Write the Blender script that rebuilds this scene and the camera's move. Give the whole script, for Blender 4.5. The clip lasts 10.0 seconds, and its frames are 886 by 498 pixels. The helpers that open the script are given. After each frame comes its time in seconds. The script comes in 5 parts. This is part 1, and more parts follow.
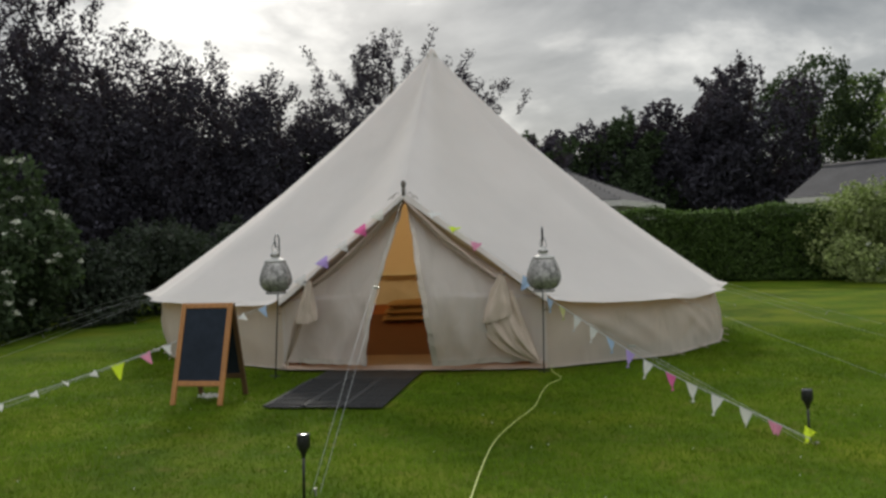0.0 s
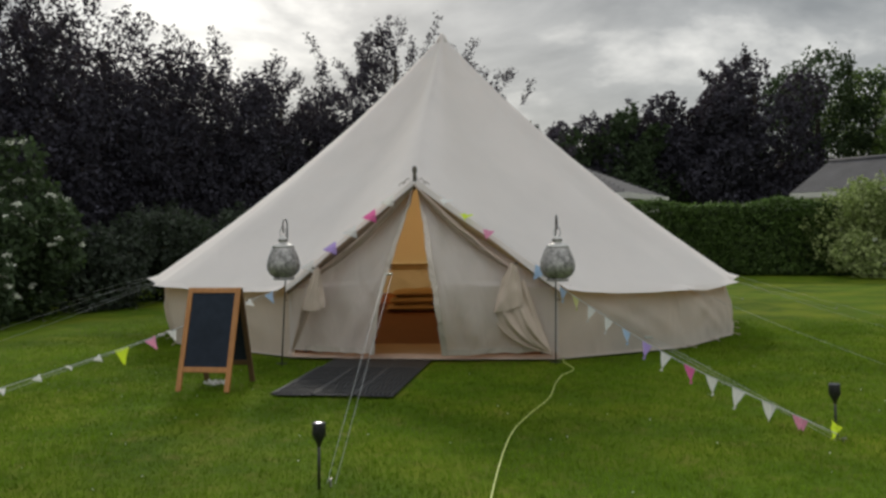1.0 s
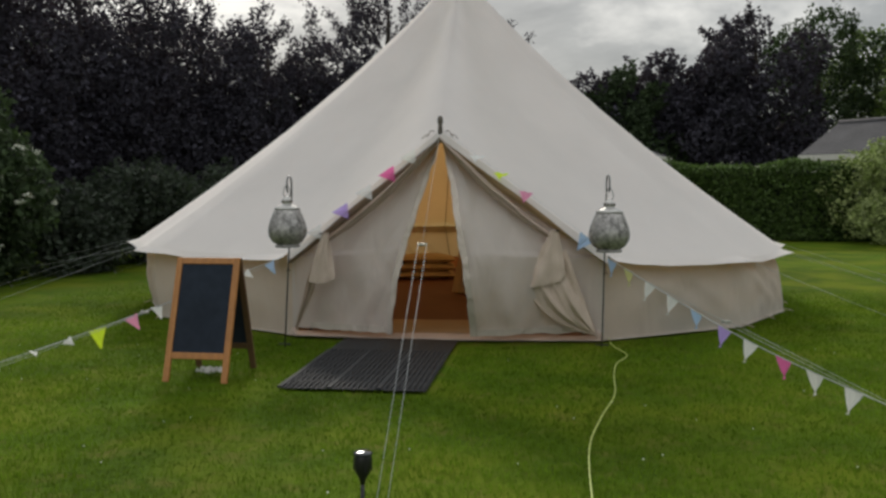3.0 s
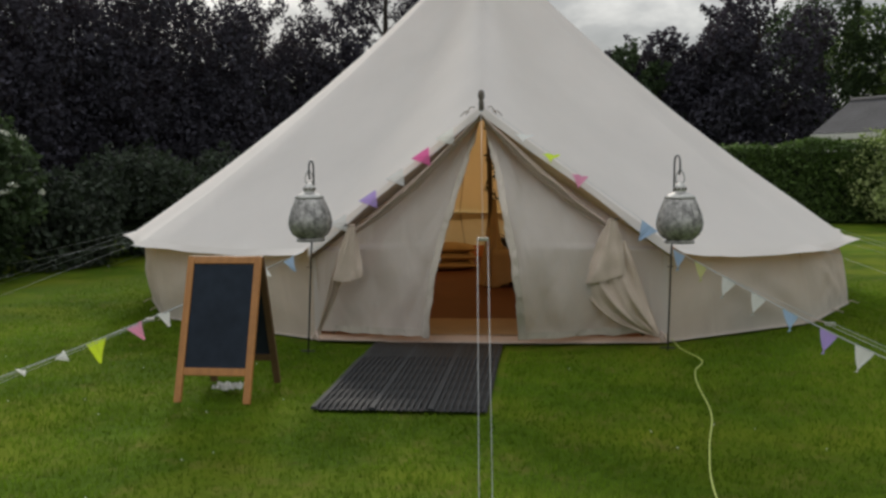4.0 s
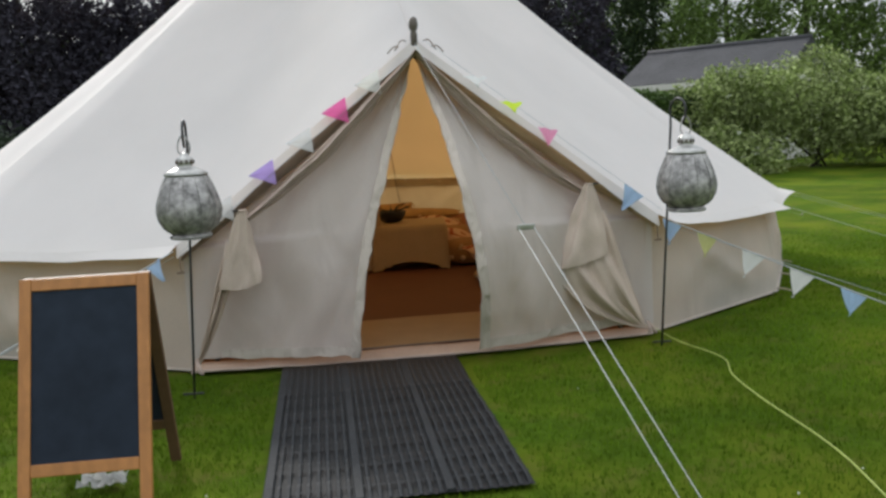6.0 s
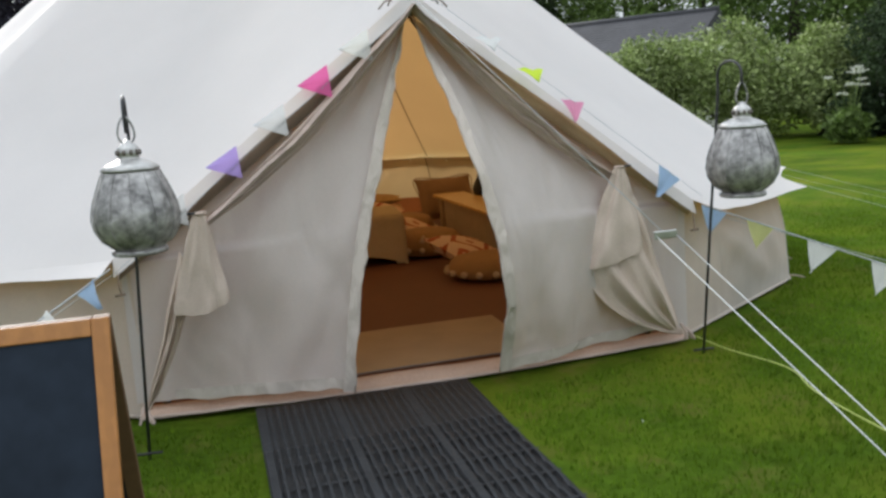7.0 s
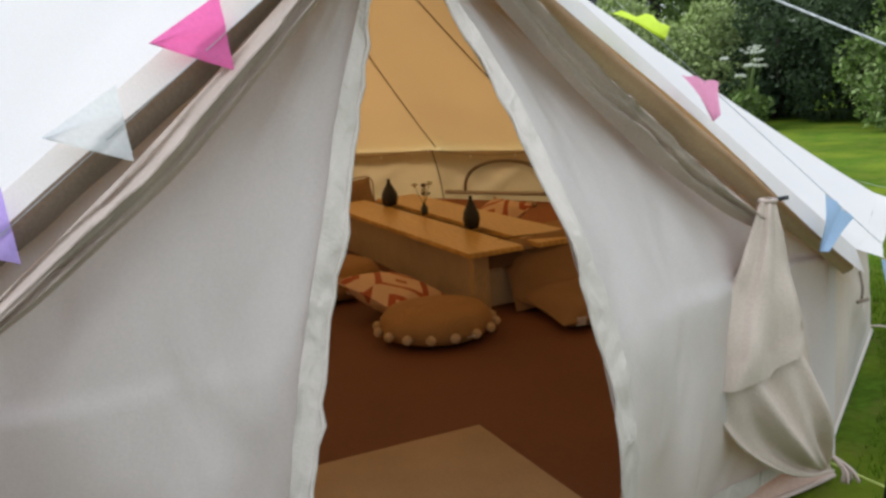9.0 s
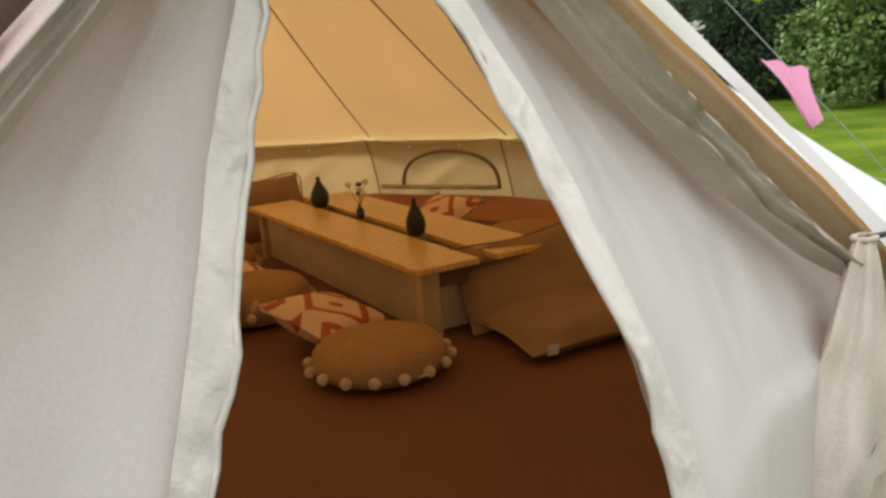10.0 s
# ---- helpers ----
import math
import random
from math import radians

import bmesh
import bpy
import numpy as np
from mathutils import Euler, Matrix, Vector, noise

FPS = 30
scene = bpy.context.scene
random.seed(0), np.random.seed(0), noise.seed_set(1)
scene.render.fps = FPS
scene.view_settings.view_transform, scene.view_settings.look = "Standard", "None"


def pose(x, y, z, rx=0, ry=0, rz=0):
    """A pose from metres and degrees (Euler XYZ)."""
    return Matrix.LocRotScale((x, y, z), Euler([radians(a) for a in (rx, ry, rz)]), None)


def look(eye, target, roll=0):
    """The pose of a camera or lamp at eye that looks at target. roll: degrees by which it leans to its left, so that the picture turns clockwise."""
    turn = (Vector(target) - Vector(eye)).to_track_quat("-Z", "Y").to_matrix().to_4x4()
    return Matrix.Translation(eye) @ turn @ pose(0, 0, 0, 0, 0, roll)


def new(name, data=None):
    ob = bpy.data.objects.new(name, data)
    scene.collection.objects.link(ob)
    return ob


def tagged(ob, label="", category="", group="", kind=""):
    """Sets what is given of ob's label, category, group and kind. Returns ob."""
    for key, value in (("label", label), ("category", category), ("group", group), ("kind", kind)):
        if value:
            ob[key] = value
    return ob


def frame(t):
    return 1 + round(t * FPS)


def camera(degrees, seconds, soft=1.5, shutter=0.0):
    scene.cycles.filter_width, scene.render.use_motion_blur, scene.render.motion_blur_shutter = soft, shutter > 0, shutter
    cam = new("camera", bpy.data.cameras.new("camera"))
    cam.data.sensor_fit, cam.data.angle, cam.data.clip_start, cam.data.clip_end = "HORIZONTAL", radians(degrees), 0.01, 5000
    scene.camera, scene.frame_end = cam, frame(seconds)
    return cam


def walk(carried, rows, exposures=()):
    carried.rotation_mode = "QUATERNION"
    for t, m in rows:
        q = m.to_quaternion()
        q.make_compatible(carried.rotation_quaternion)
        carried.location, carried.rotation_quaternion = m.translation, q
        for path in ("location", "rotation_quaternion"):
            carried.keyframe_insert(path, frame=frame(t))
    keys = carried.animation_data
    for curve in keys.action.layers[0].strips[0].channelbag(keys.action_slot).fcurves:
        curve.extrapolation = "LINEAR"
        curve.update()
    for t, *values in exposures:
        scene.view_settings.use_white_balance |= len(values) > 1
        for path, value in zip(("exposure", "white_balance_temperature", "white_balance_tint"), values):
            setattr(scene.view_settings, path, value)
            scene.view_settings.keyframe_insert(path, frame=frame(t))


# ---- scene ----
cam = camera(53.7, 10.0, 2.8)

PATH = [
    (0, (1.713, -8.922, 1.362), (1.417, -6.944, 1.337), -1.6),
    (0.5, (1.667, -8.861, 1.335), (1.370, -6.884, 1.315), -0.9),
    (1, (1.558, -8.772, 1.323), (1.266, -6.794, 1.278), -0.8),
    (1.5, (1.404, -8.597, 1.337), (1.143, -6.618, 1.224), -1.5),
    (2, (1.306, -8.290, 1.318), (1.052, -6.310, 1.195), -1.6),
    (2.5, (1.165, -7.999, 1.333), (0.912, -6.019, 1.205), -0.2),
    (4, (0.464, -6.805, 1.343), (0.236, -4.825, 1.169), -0.8),
    (4.5, (0.173, -6.397, 1.332), (0.005, -4.413, 1.143), -2.0),
    (5, (-0.061, -5.957, 1.321), (-0.131, -3.969, 1.110), -2.0),
    (5.5, (-0.354, -5.565, 1.386), (-0.201, -3.589, 1.121), -1.6),
    (5.7, (-0.413, -5.388, 1.333), (-0.217, -3.414, 1.074), -2.3),
    (6.8, (-0.955, -4.224, 1.333), (-0.493, -2.306, 1.008), -3.4),
    (7, (-0.947, -4.037, 1.343), (-0.453, -2.127, 1.013), -3.9),
    (7.2, (-0.957, -3.799, 1.348), (-0.428, -1.894, 1.050), -3.7),
    (7.5, (-0.987, -3.458, 1.355), (-0.422, -1.562, 1.062), -3.8),
    (8, (-0.953, -2.919, 1.393), (-0.244, -1.080, 1.058), -3.6),
    (8.5, (-0.865, -2.384, 1.401), (-0.105, -0.571, 1.035), -4.0),
    (9, (-0.756, -1.861, 1.359), (0.049, -0.072, 0.971), -4.0),
    (9.5, (-0.607, -1.493, 1.357), (0.277, 0.253, 0.945), -6.6),
    (10, (-0.450, -1.130, 1.374), (0.481, 0.584, 0.932), -4.7),
]
EXPOSURES = [(0.0, 0.02, 6700, 10), (2.5, -0.06, 6750, 10), (4.0, 0.02, 6700, 10), (5.0, 0.11, 6550, 10), (5.5, 0.30, 6450, 10), (7.0, 0.70, 6150, 10), (7.5, 0.70, 6250, 10), (8.5, 0.83, 6100, 10), (9.0, 1.00, 6000, 10), (9.5, 1.20, 6200, 10), (10.0, 1.28, 6400, 10)]
walk(cam, [(t, look(eye, target, roll)) for t, eye, target, roll in PATH], EXPOSURES)

# ---- light ----
SUN_TURN, SUN_UP = radians(-16), radians(27)
world = bpy.data.worlds.new("sky")
scene.world = world
world.use_nodes = True
wn, wl = world.node_tree.nodes, world.node_tree.links
wn.clear()


def wnode(kind, **values):
    n = wn.new(kind)
    for key, value in values.items():
        n.inputs[key].default_value = value
    return n


w_out, w_bg = wn.new("ShaderNodeOutputWorld"), wnode("ShaderNodeBackground", Strength=1.0)
w_sky = wn.new("ShaderNodeTexSky")
w_sky.sky_type, w_sky.sun_disc, w_sky.sun_elevation, w_sky.sun_rotation = "NISHITA", False, SUN_UP, SUN_TURN
w_co = wn.new("ShaderNodeTexCoord")
w_map = wnode("ShaderNodeMapping", Scale=(1.0, 1.0, 2.3), Location=(0.23, 0.1, 0.22))
w_noise = wnode("ShaderNodeTexNoise", Scale=3.4, Detail=7.0, Roughness=0.55, Distortion=0.25)
w_ramp = wn.new("ShaderNodeValToRGB")
w_ramp.color_ramp.elements[0].position, w_ramp.color_ramp.elements[0].color = 0.38, (0.27, 0.29, 0.305, 1)
w_ramp.color_ramp.elements[1].position, w_ramp.color_ramp.elements[1].color = 0.63, (0.92, 0.93, 0.91, 1)
mid = w_ramp.color_ramp.elements.new(0.5)
mid.color = (0.43, 0.45, 0.46, 1)
w_dim = wn.new("ShaderNodeMix")
w_dim.data_type, w_dim.blend_type = "RGBA", "MIX"
w_dim.inputs[0].default_value = 0.88
w_scale = wn.new("ShaderNodeVectorMath")
w_scale.operation = "SCALE"
w_scale.inputs["Scale"].default_value = 0.07
# an overcast sky is brighter overhead than at the horizon, and brighter on the sun's side
w_sep = wn.new("ShaderNodeSeparateXYZ")
w_up = wnode("ShaderNodeMapRange")
w_up.inputs[1].default_value, w_up.inputs[2].default_value = 0.25, 0.9
w_up.inputs[3].default_value, w_up.inputs[4].default_value = 1.0, 2.3
w_mul = wn.new("ShaderNodeVectorMath")
w_mul.operation = "SCALE"
wl.new(w_co.outputs["Generated"], w_map.inputs[0])
wl.new(w_map.outputs[0], w_noise.inputs["Vector"])
wl.new(w_noise.outputs[0], w_ramp.inputs[0])
wl.new(w_sky.outputs[0], w_scale.inputs[0])
wl.new(w_scale.outputs[0], w_dim.inputs[6])
wl.new(w_ramp.outputs[0], w_dim.inputs[7])
wl.new(w_co.outputs["Generated"], w_sep.inputs[0])
wl.new(w_sep.outputs[2], w_up.inputs[0])
wl.new(w_dim.outputs[2], w_mul.inputs[0])
wl.new(w_up.outputs[0], w_mul.inputs["Scale"])
w_dot, w_near, w_glow = wn.new("ShaderNodeVectorMath"), wnode("ShaderNodeMapRange"), wn.new("ShaderNodeVectorMath")
w_dot.operation, w_glow.operation = "DOT_PRODUCT", "SCALE"
w_dot.inputs[1].default_value = (math.sin(SUN_TURN) * math.cos(SUN_UP), math.cos(SUN_TURN) * math.cos(SUN_UP), math.sin(SUN_UP))
w_near.inputs[1].default_value, w_near.inputs[2].default_value = 0.935, 1.0
w_near.inputs[3].default_value, w_near.inputs[4].default_value = 1.0, 1.6
wl.new(w_co.outputs["Generated"], w_dot.inputs[0])
wl.new(w_dot.outputs["Value"], w_near.inputs[0])
wl.new(w_mul.outputs[0], w_glow.inputs[0])
wl.new(w_near.outputs[0], w_glow.inputs["Scale"])
wl.new(w_glow.outputs[0], w_bg.inputs[0])
wl.new(w_bg.outputs[0], w_out.inputs[0])

sun = new("sun", bpy.data.lights.new("sun", "SUN"))
sun.data.energy, sun.data.angle, sun.data.color = 2.7, radians(11), (1.0, 0.95, 0.87)
sun.matrix_world = look((0, 0, 0), (-math.sin(SUN_TURN) * math.cos(SUN_UP), -math.cos(SUN_TURN) * math.cos(SUN_UP), -math.sin(SUN_UP)))


# ---- materials ----
def material(name, color, rough=0.7, spread=0.25, grain=40.0, blotch=3.0, bump=0.2, metal=0.0, through_color=None, through_part=0.0, random_part=0.0, sheen=0.0, gloss=0.5, crease=0.0, crease_size=5.0):
    """A surface with fine grain and broad blotches; through_color and through_part let light pass as cloth and leaves do."""
    m = bpy.data.materials.new(name)
    m.use_nodes = True
    nodes, links = m.node_tree.nodes, m.node_tree.links
    bsdf, out = nodes["Principled BSDF"], nodes["Material Output"]
    bsdf.inputs["Roughness"].default_value, bsdf.inputs["Metallic"].default_value = rough, metal
    bsdf.inputs["Sheen Weight"].default_value = sheen
    bsdf.inputs["Specular IOR Level"].default_value = gloss
    co = nodes.new("ShaderNodeTexCoord")
    fine, broad = nodes.new("ShaderNodeTexNoise"), nodes.new("ShaderNodeTexNoise")
    fine.inputs["Scale"].default_value, fine.inputs["Detail"].default_value = grain, 4
    broad.inputs["Scale"].default_value, broad.inputs["Detail"].default_value = blotch, 3
    both = nodes.new("ShaderNodeMath")
    both.operation = "ADD"
    for n in (fine, broad):
        links.new(co.outputs["Object"], n.inputs["Vector"])
    links.new(fine.outputs[0], both.inputs[0])
    links.new(broad.outputs[0], both.inputs[1])
    ramp = nodes.new("ShaderNodeMapRange")
    ramp.inputs[1].default_value, ramp.inputs[2].default_value = 0.6, 1.4
    ramp.inputs[3].default_value, ramp.inputs[4].default_value = 1 - spread, 1 + spread
    links.new(both.outputs[0], ramp.inputs[0])
    tint = nodes.new("ShaderNodeVectorMath")
    tint.operation = "SCALE"
    tint.inputs[0].default_value = color
    last = ramp.outputs[0]
    if random_part:
        info, vary, prod = nodes.new("ShaderNodeNewGeometry"), nodes.new("ShaderNodeMapRange"), nodes.new("ShaderNodeMath")
        vary.inputs[3].default_value, vary.inputs[4].default_value = 1 - random_part, 1 + random_part
        prod.operation = "MULTIPLY"
        links.new(info.outputs["Random Per Island"], vary.inputs[0])
        links.new(vary.outputs[0], prod.inputs[0])
        links.new(last, prod.inputs[1])
        last = prod.outputs[0]
    links.new(last, tint.inputs["Scale"])
    links.new(tint.outputs[0], bsdf.inputs["Base Color"])
    if bump:
        bm = nodes.new("ShaderNodeBump")
        bm.inputs["Strength"].default_value, bm.inputs["Distance"].default_value = bump, 0.01
        links.new(fine.outputs[0], bm.inputs["Height"])
        links.new(bm.outputs[0], bsdf.inputs["Normal"])
        if crease:
            # soft creases of hung cloth
            rough_, stretch, bm2 = nodes.new("ShaderNodeTexNoise"), nodes.new("ShaderNodeMapping"), nodes.new("ShaderNodeBump")
            stretch.inputs["Scale"].default_value, stretch.inputs["Rotation"].default_value = (1.0, 1.0, 0.45), (0.0, 0.5, 0.0)
            rough_.inputs["Scale"].default_value, rough_.inputs["Detail"].default_value = crease_size, 2
            rough_.inputs["Roughness"].default_value, rough_.inputs["Distortion"].default_value = 0.45, 0.5
            bm2.inputs["Strength"].default_value, bm2.inputs["Distance"].default_value = crease, 0.05
            links.new(co.outputs["Object"], stretch.inputs[0])
            links.new(stretch.outputs[0], rough_.inputs["Vector"])
            links.new(rough_.outputs[0], bm2.inputs["Height"])
            links.new(bm2.outputs[0], bm.inputs["Normal"])
    if through_part:
        tr, mix = nodes.new("ShaderNodeBsdfTranslucent"), nodes.new("ShaderNodeMixShader")
        tint2 = nodes.new("ShaderNodeVectorMath")
        tint2.operation = "SCALE"
        tint2.inputs[0].default_value = through_color
        links.new(last, tint2.inputs["Scale"])
        links.new(tint2.outputs[0], tr.inputs[0])
        mix.inputs[0].default_value = through_part
        links.new(bsdf.outputs[0], mix.inputs[1])
        links.new(tr.outputs[0], mix.inputs[2])
        links.new(mix.outputs[0], out.inputs[0])
    return m


def stripes(m, color, scale, share, axis="X", coord="Object", bands="BANDS", distort=1.0):
    """Blends a second colour into a material in bands or rings: wood grain, printed or woven patterns."""
    nodes, links = m.node_tree.nodes, m.node_tree.links
    bsdf = nodes["Principled BSDF"]
    old = bsdf.inputs["Base Color"].links[0].from_socket
    co, wave, mix = nodes.new("ShaderNodeTexCoord"), nodes.new("ShaderNodeTexWave"), nodes.new("ShaderNodeMix")
    wave.wave_type = bands
    if bands == "BANDS":
        wave.bands_direction = axis
    wave.inputs["Scale"].default_value, wave.inputs["Distortion"].default_value = scale, distort
    wave.inputs["Detail"].default_value, wave.inputs["Detail Scale"].default_value = 3, 1.5
    mix.data_type = "RGBA"
    fac = nodes.new("ShaderNodeMapRange")
    fac.inputs[1].default_value, fac.inputs[2].default_value, fac.inputs[4].default_value = 0.45, 0.75, share
    links.new(co.outputs[coord], wave.inputs["Vector"])
    links.new(wave.outputs["Fac"], fac.inputs[0])
    links.new(fac.outputs[0], mix.inputs[0])
    links.new(old, mix.inputs[6])
    mix.inputs[7].default_value = (*color, 1)
    links.new(mix.outputs[2], bsdf.inputs["Base Color"])
    return m


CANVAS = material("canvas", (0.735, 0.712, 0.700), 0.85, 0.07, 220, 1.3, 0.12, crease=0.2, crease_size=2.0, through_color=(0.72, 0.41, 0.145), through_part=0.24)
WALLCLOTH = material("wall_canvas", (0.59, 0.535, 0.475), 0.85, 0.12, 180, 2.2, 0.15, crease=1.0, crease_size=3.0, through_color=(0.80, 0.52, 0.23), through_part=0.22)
TRIM = material("brown_trim", (0.25, 0.185, 0.14), 0.85, 0.2, 120, 5, 0.2)
CURTAIN = material("curtain_canvas", (0.53, 0.425, 0.365), 0.88, 0.14, 140, 5, 0.25, crease=0.4, crease_size=9, through_color=(0.5, 0.36, 0.22), through_part=0.12)
# binding colour holds the light that comes through the cloth
LITBIND = material("lit_tan_binding", (0.40, 0.285, 0.17), 0.85, 0.15, 120, 5, 0.2)
BUNCH = material("tied_door_cloth", (0.64, 0.53, 0.45), 0.88, 0.12, 140, 5, 0.25, crease=0.4, crease_size=9, through_color=(0.6, 0.45, 0.3), through_part=0.15)
FLAP = material("door_flap_cloth", (0.66, 0.615, 0.590), 0.85, 0.07, 160, 3, 0.08, crease=1.0, crease_size=4.0, through_color=(0.62, 0.49, 0.38), through_part=0.30)
HEM = material("hem_cloth", (0.56, 0.495, 0.440), 0.85, 0.06, 120, 8, 0.2, crease=0.6, crease_size=14)
SHEET = material("groundsheet", (0.145, 0.046, 0.016), 0.75, 0.15, 60, 2.0, 0.1)
BUND = material("groundsheet_edge", (0.42, 0.17, 0.075), 0.7, 0.2, 60, 3, 0.15)
LIP = material("threshold_canvas", (0.50, 0.36, 0.28), 0.8, 0.18, 90, 5, 0.2)
COIR = material("coir", (0.40, 0.275, 0.155), 0.95, 0.15, 150, 4, 0.5)
STEEL = material("galvanised_steel", (0.34, 0.33, 0.325), 0.50, 0.85, 34, 11, 0.4, metal=0.55)
CAPSTEEL = material("bright_steel", (0.45, 0.445, 0.43), 0.4, 0.3, 40, 9, 0.15, metal=0.9)
IRON = material("black_iron", (0.018, 0.018, 0.02), 0.5, 0.3, 60, 10, 0.15)
POLE = material("weathered_pole", (0.12, 0.10, 0.085), 0.6, 0.3, 50, 9, 0.3)
PLASTIC = material("black_plastic", (0.012, 0.012, 0.014), 0.4, 0.2, 60, 10, 0.08)
RUBBER = material("black_rubber", (0.008, 0.008, 0.009), 0.75, 0.35, 60, 5, 0.35)
# mat ribs, a little lighter than the base between them
RUBBERTOP = material("rib_rubber", (0.019, 0.021, 0.024), 0.8, 0.35, 50, 6, 0.35)
OAK = stripes(material("varnished_wood", (0.40, 0.17, 0.045), 0.45, 0.16, 30, 4, 0.12), (0.26, 0.10, 0.025), 5, 0.25, "X", "Object", "BANDS", 5)
# varnished wood darkened for the sign's shaded back; reused in table recesses and blooms
DARKSHADED = material("shaded_back_wood", (0.13, 0.07, 0.035), 0.6, 0.2, 30, 5, 0.15)
SLATE = material("chalkboard", (0.019, 0.026, 0.040), 0.85, 0.3, 16, 3, 0.05, gloss=0.2)
PINE = stripes(material("pine_plank", (0.70, 0.44, 0.14), 0.34, 0.12, 30, 3, 0.08), (0.52, 0.28, 0.075), 7, 0.45, "X", "Object", "BANDS", 6)
PALEWOOD = material("pale_wood", (0.50, 0.35, 0.19), 0.6, 0.15, 40, 4, 0.12)
PALEHESSIAN = material("pale_hessian", (0.50, 0.39, 0.27), 0.95, 0.2, 160, 5, 0.6)
HESSIAN = material("hessian", (0.30, 0.170, 0.080), 0.95, 0.2, 160, 5, 0.6)
JUTE = stripes(material("jute", (0.39, 0.21, 0.080), 0.95, 0.2, 110, 6, 0.7), (0.31, 0.16, 0.060), 30, 0.35, "Z", "Object", "RINGS", 0.4)
POM = material("pompom_wool", (0.55, 0.40, 0.25), 0.95, 0.2, 120, 9, 0.7)
CLOTH = material("linen_cloth", (0.52, 0.38, 0.22), 0.92, 0.14, 120, 4, 0.3)
DRAPE = material("ochre_throw", (0.45, 0.27, 0.10), 0.92, 0.25, 50, 6, 0.4)
PEACH = material("peach_kilim", (0.74, 0.50, 0.33), 0.95, 0.12, 140, 5, 0.5)
VASE = material("black_ceramic", (0.015, 0.014, 0.016), 0.5, 0.3, 30, 8, 0.15)
CORD = material("white_cord", (0.40, 0.42, 0.43), 0.9, 0.15, 120, 8, 0.4)
CABLE = material("lime_cable", (0.50, 0.58, 0.16), 0.5, 0.1, 30, 6, 0.05)
LABELCLOTH = material("white_label", (0.75, 0.72, 0.68), 0.8, 0.1, 80, 8, 0.1)
FLAGS = {n: material("flag_" + n, c, 0.8, 0.08, 120, 9, 0.15, through_color=c, through_part=0.35) for n, c in {
    "pink": (0.78, 0.16, 0.42), "purple": (0.46, 0.34, 0.74), "lime": (0.62, 0.80, 0.04), "blue": (0.42, 0.58, 0.82),
    "white": (0.74, 0.74, 0.72), "yellow": (0.66, 0.66, 0.30), "lace": (0.70, 0.70, 0.71), "rose": (0.75, 0.30, 0.46)}.items()}
PURPLE = material("copper_beech_leaves", (0.054, 0.052, 0.070), 0.9, 0.3, 3, 0.6, 0, gloss=0.2, random_part=0.45, through_color=(0.035, 0.02, 0.022), through_part=0.2)
DEEP = material("dark_green_leaves", (0.046, 0.070, 0.034), 0.9, 0.3, 3, 0.6, 0, gloss=0.2, random_part=0.45, through_color=(0.04, 0.07, 0.02), through_part=0.2)
GREEN = material("green_leaves", (0.118, 0.178, 0.036), 0.75, 0.3, 3, 0.6, 0, random_part=0.45, through_color=(0.09, 0.16, 0.03), through_part=0.25)
LIGHTGREEN = material("pale_green_leaves", (0.30, 0.36, 0.135), 0.75, 0.3, 3, 0.6, 0, random_part=0.45, through_color=(0.14, 0.22, 0.05), through_part=0.25)
HEDGEGREEN = material("hedge_leaves", (0.062, 0.112, 0.020), 0.7, 0.3, 3, 0.6, 0, random_part=0.45, through_color=(0.06, 0.11, 0.02), through_part=0.2)
# leaf green darkened to hold the shade under the beech belt
SHADE = material("shaded_undergrowth_leaves", (0.024, 0.036, 0.022), 0.85, 0.3, 3, 0.6, 0, random_part=0.45, through_color=(0.03, 0.05, 0.02), through_part=0.15)
# near-black that stands for the shade inside the hedge
CORE = material("dark_hedge_core", (0.012, 0.016, 0.008), 0.95, 0.3, 8, 2, 0.4)
BLOSSOM = material("white_blossom", (0.62, 0.64, 0.56), 0.8, 0.1, 20, 4, 0, random_part=0.2)
BARK = material("bark", (0.045, 0.035, 0.028), 0.9, 0.35, 25, 4, 0.6)
BLADE = material("grass_blades", (0.106, 0.176, 0.013), 0.8, 0.55, 7.0, 0.6, 0, gloss=0.0, random_part=0.22, through_color=(0.105, 0.185, 0.016), through_part=0.35)
TILES = material("roof_tiles", (0.070, 0.070, 0.076), 0.85, 0.25, 14, 1.5, 0.3, gloss=0.15)
RENDERED = material("white_render", (0.62, 0.61, 0.58), 0.85, 0.1, 40, 2, 0.2)
GLASS = material("window_glass", (0.03, 0.035, 0.04), 0.08, 0.05, 5, 1, 0)

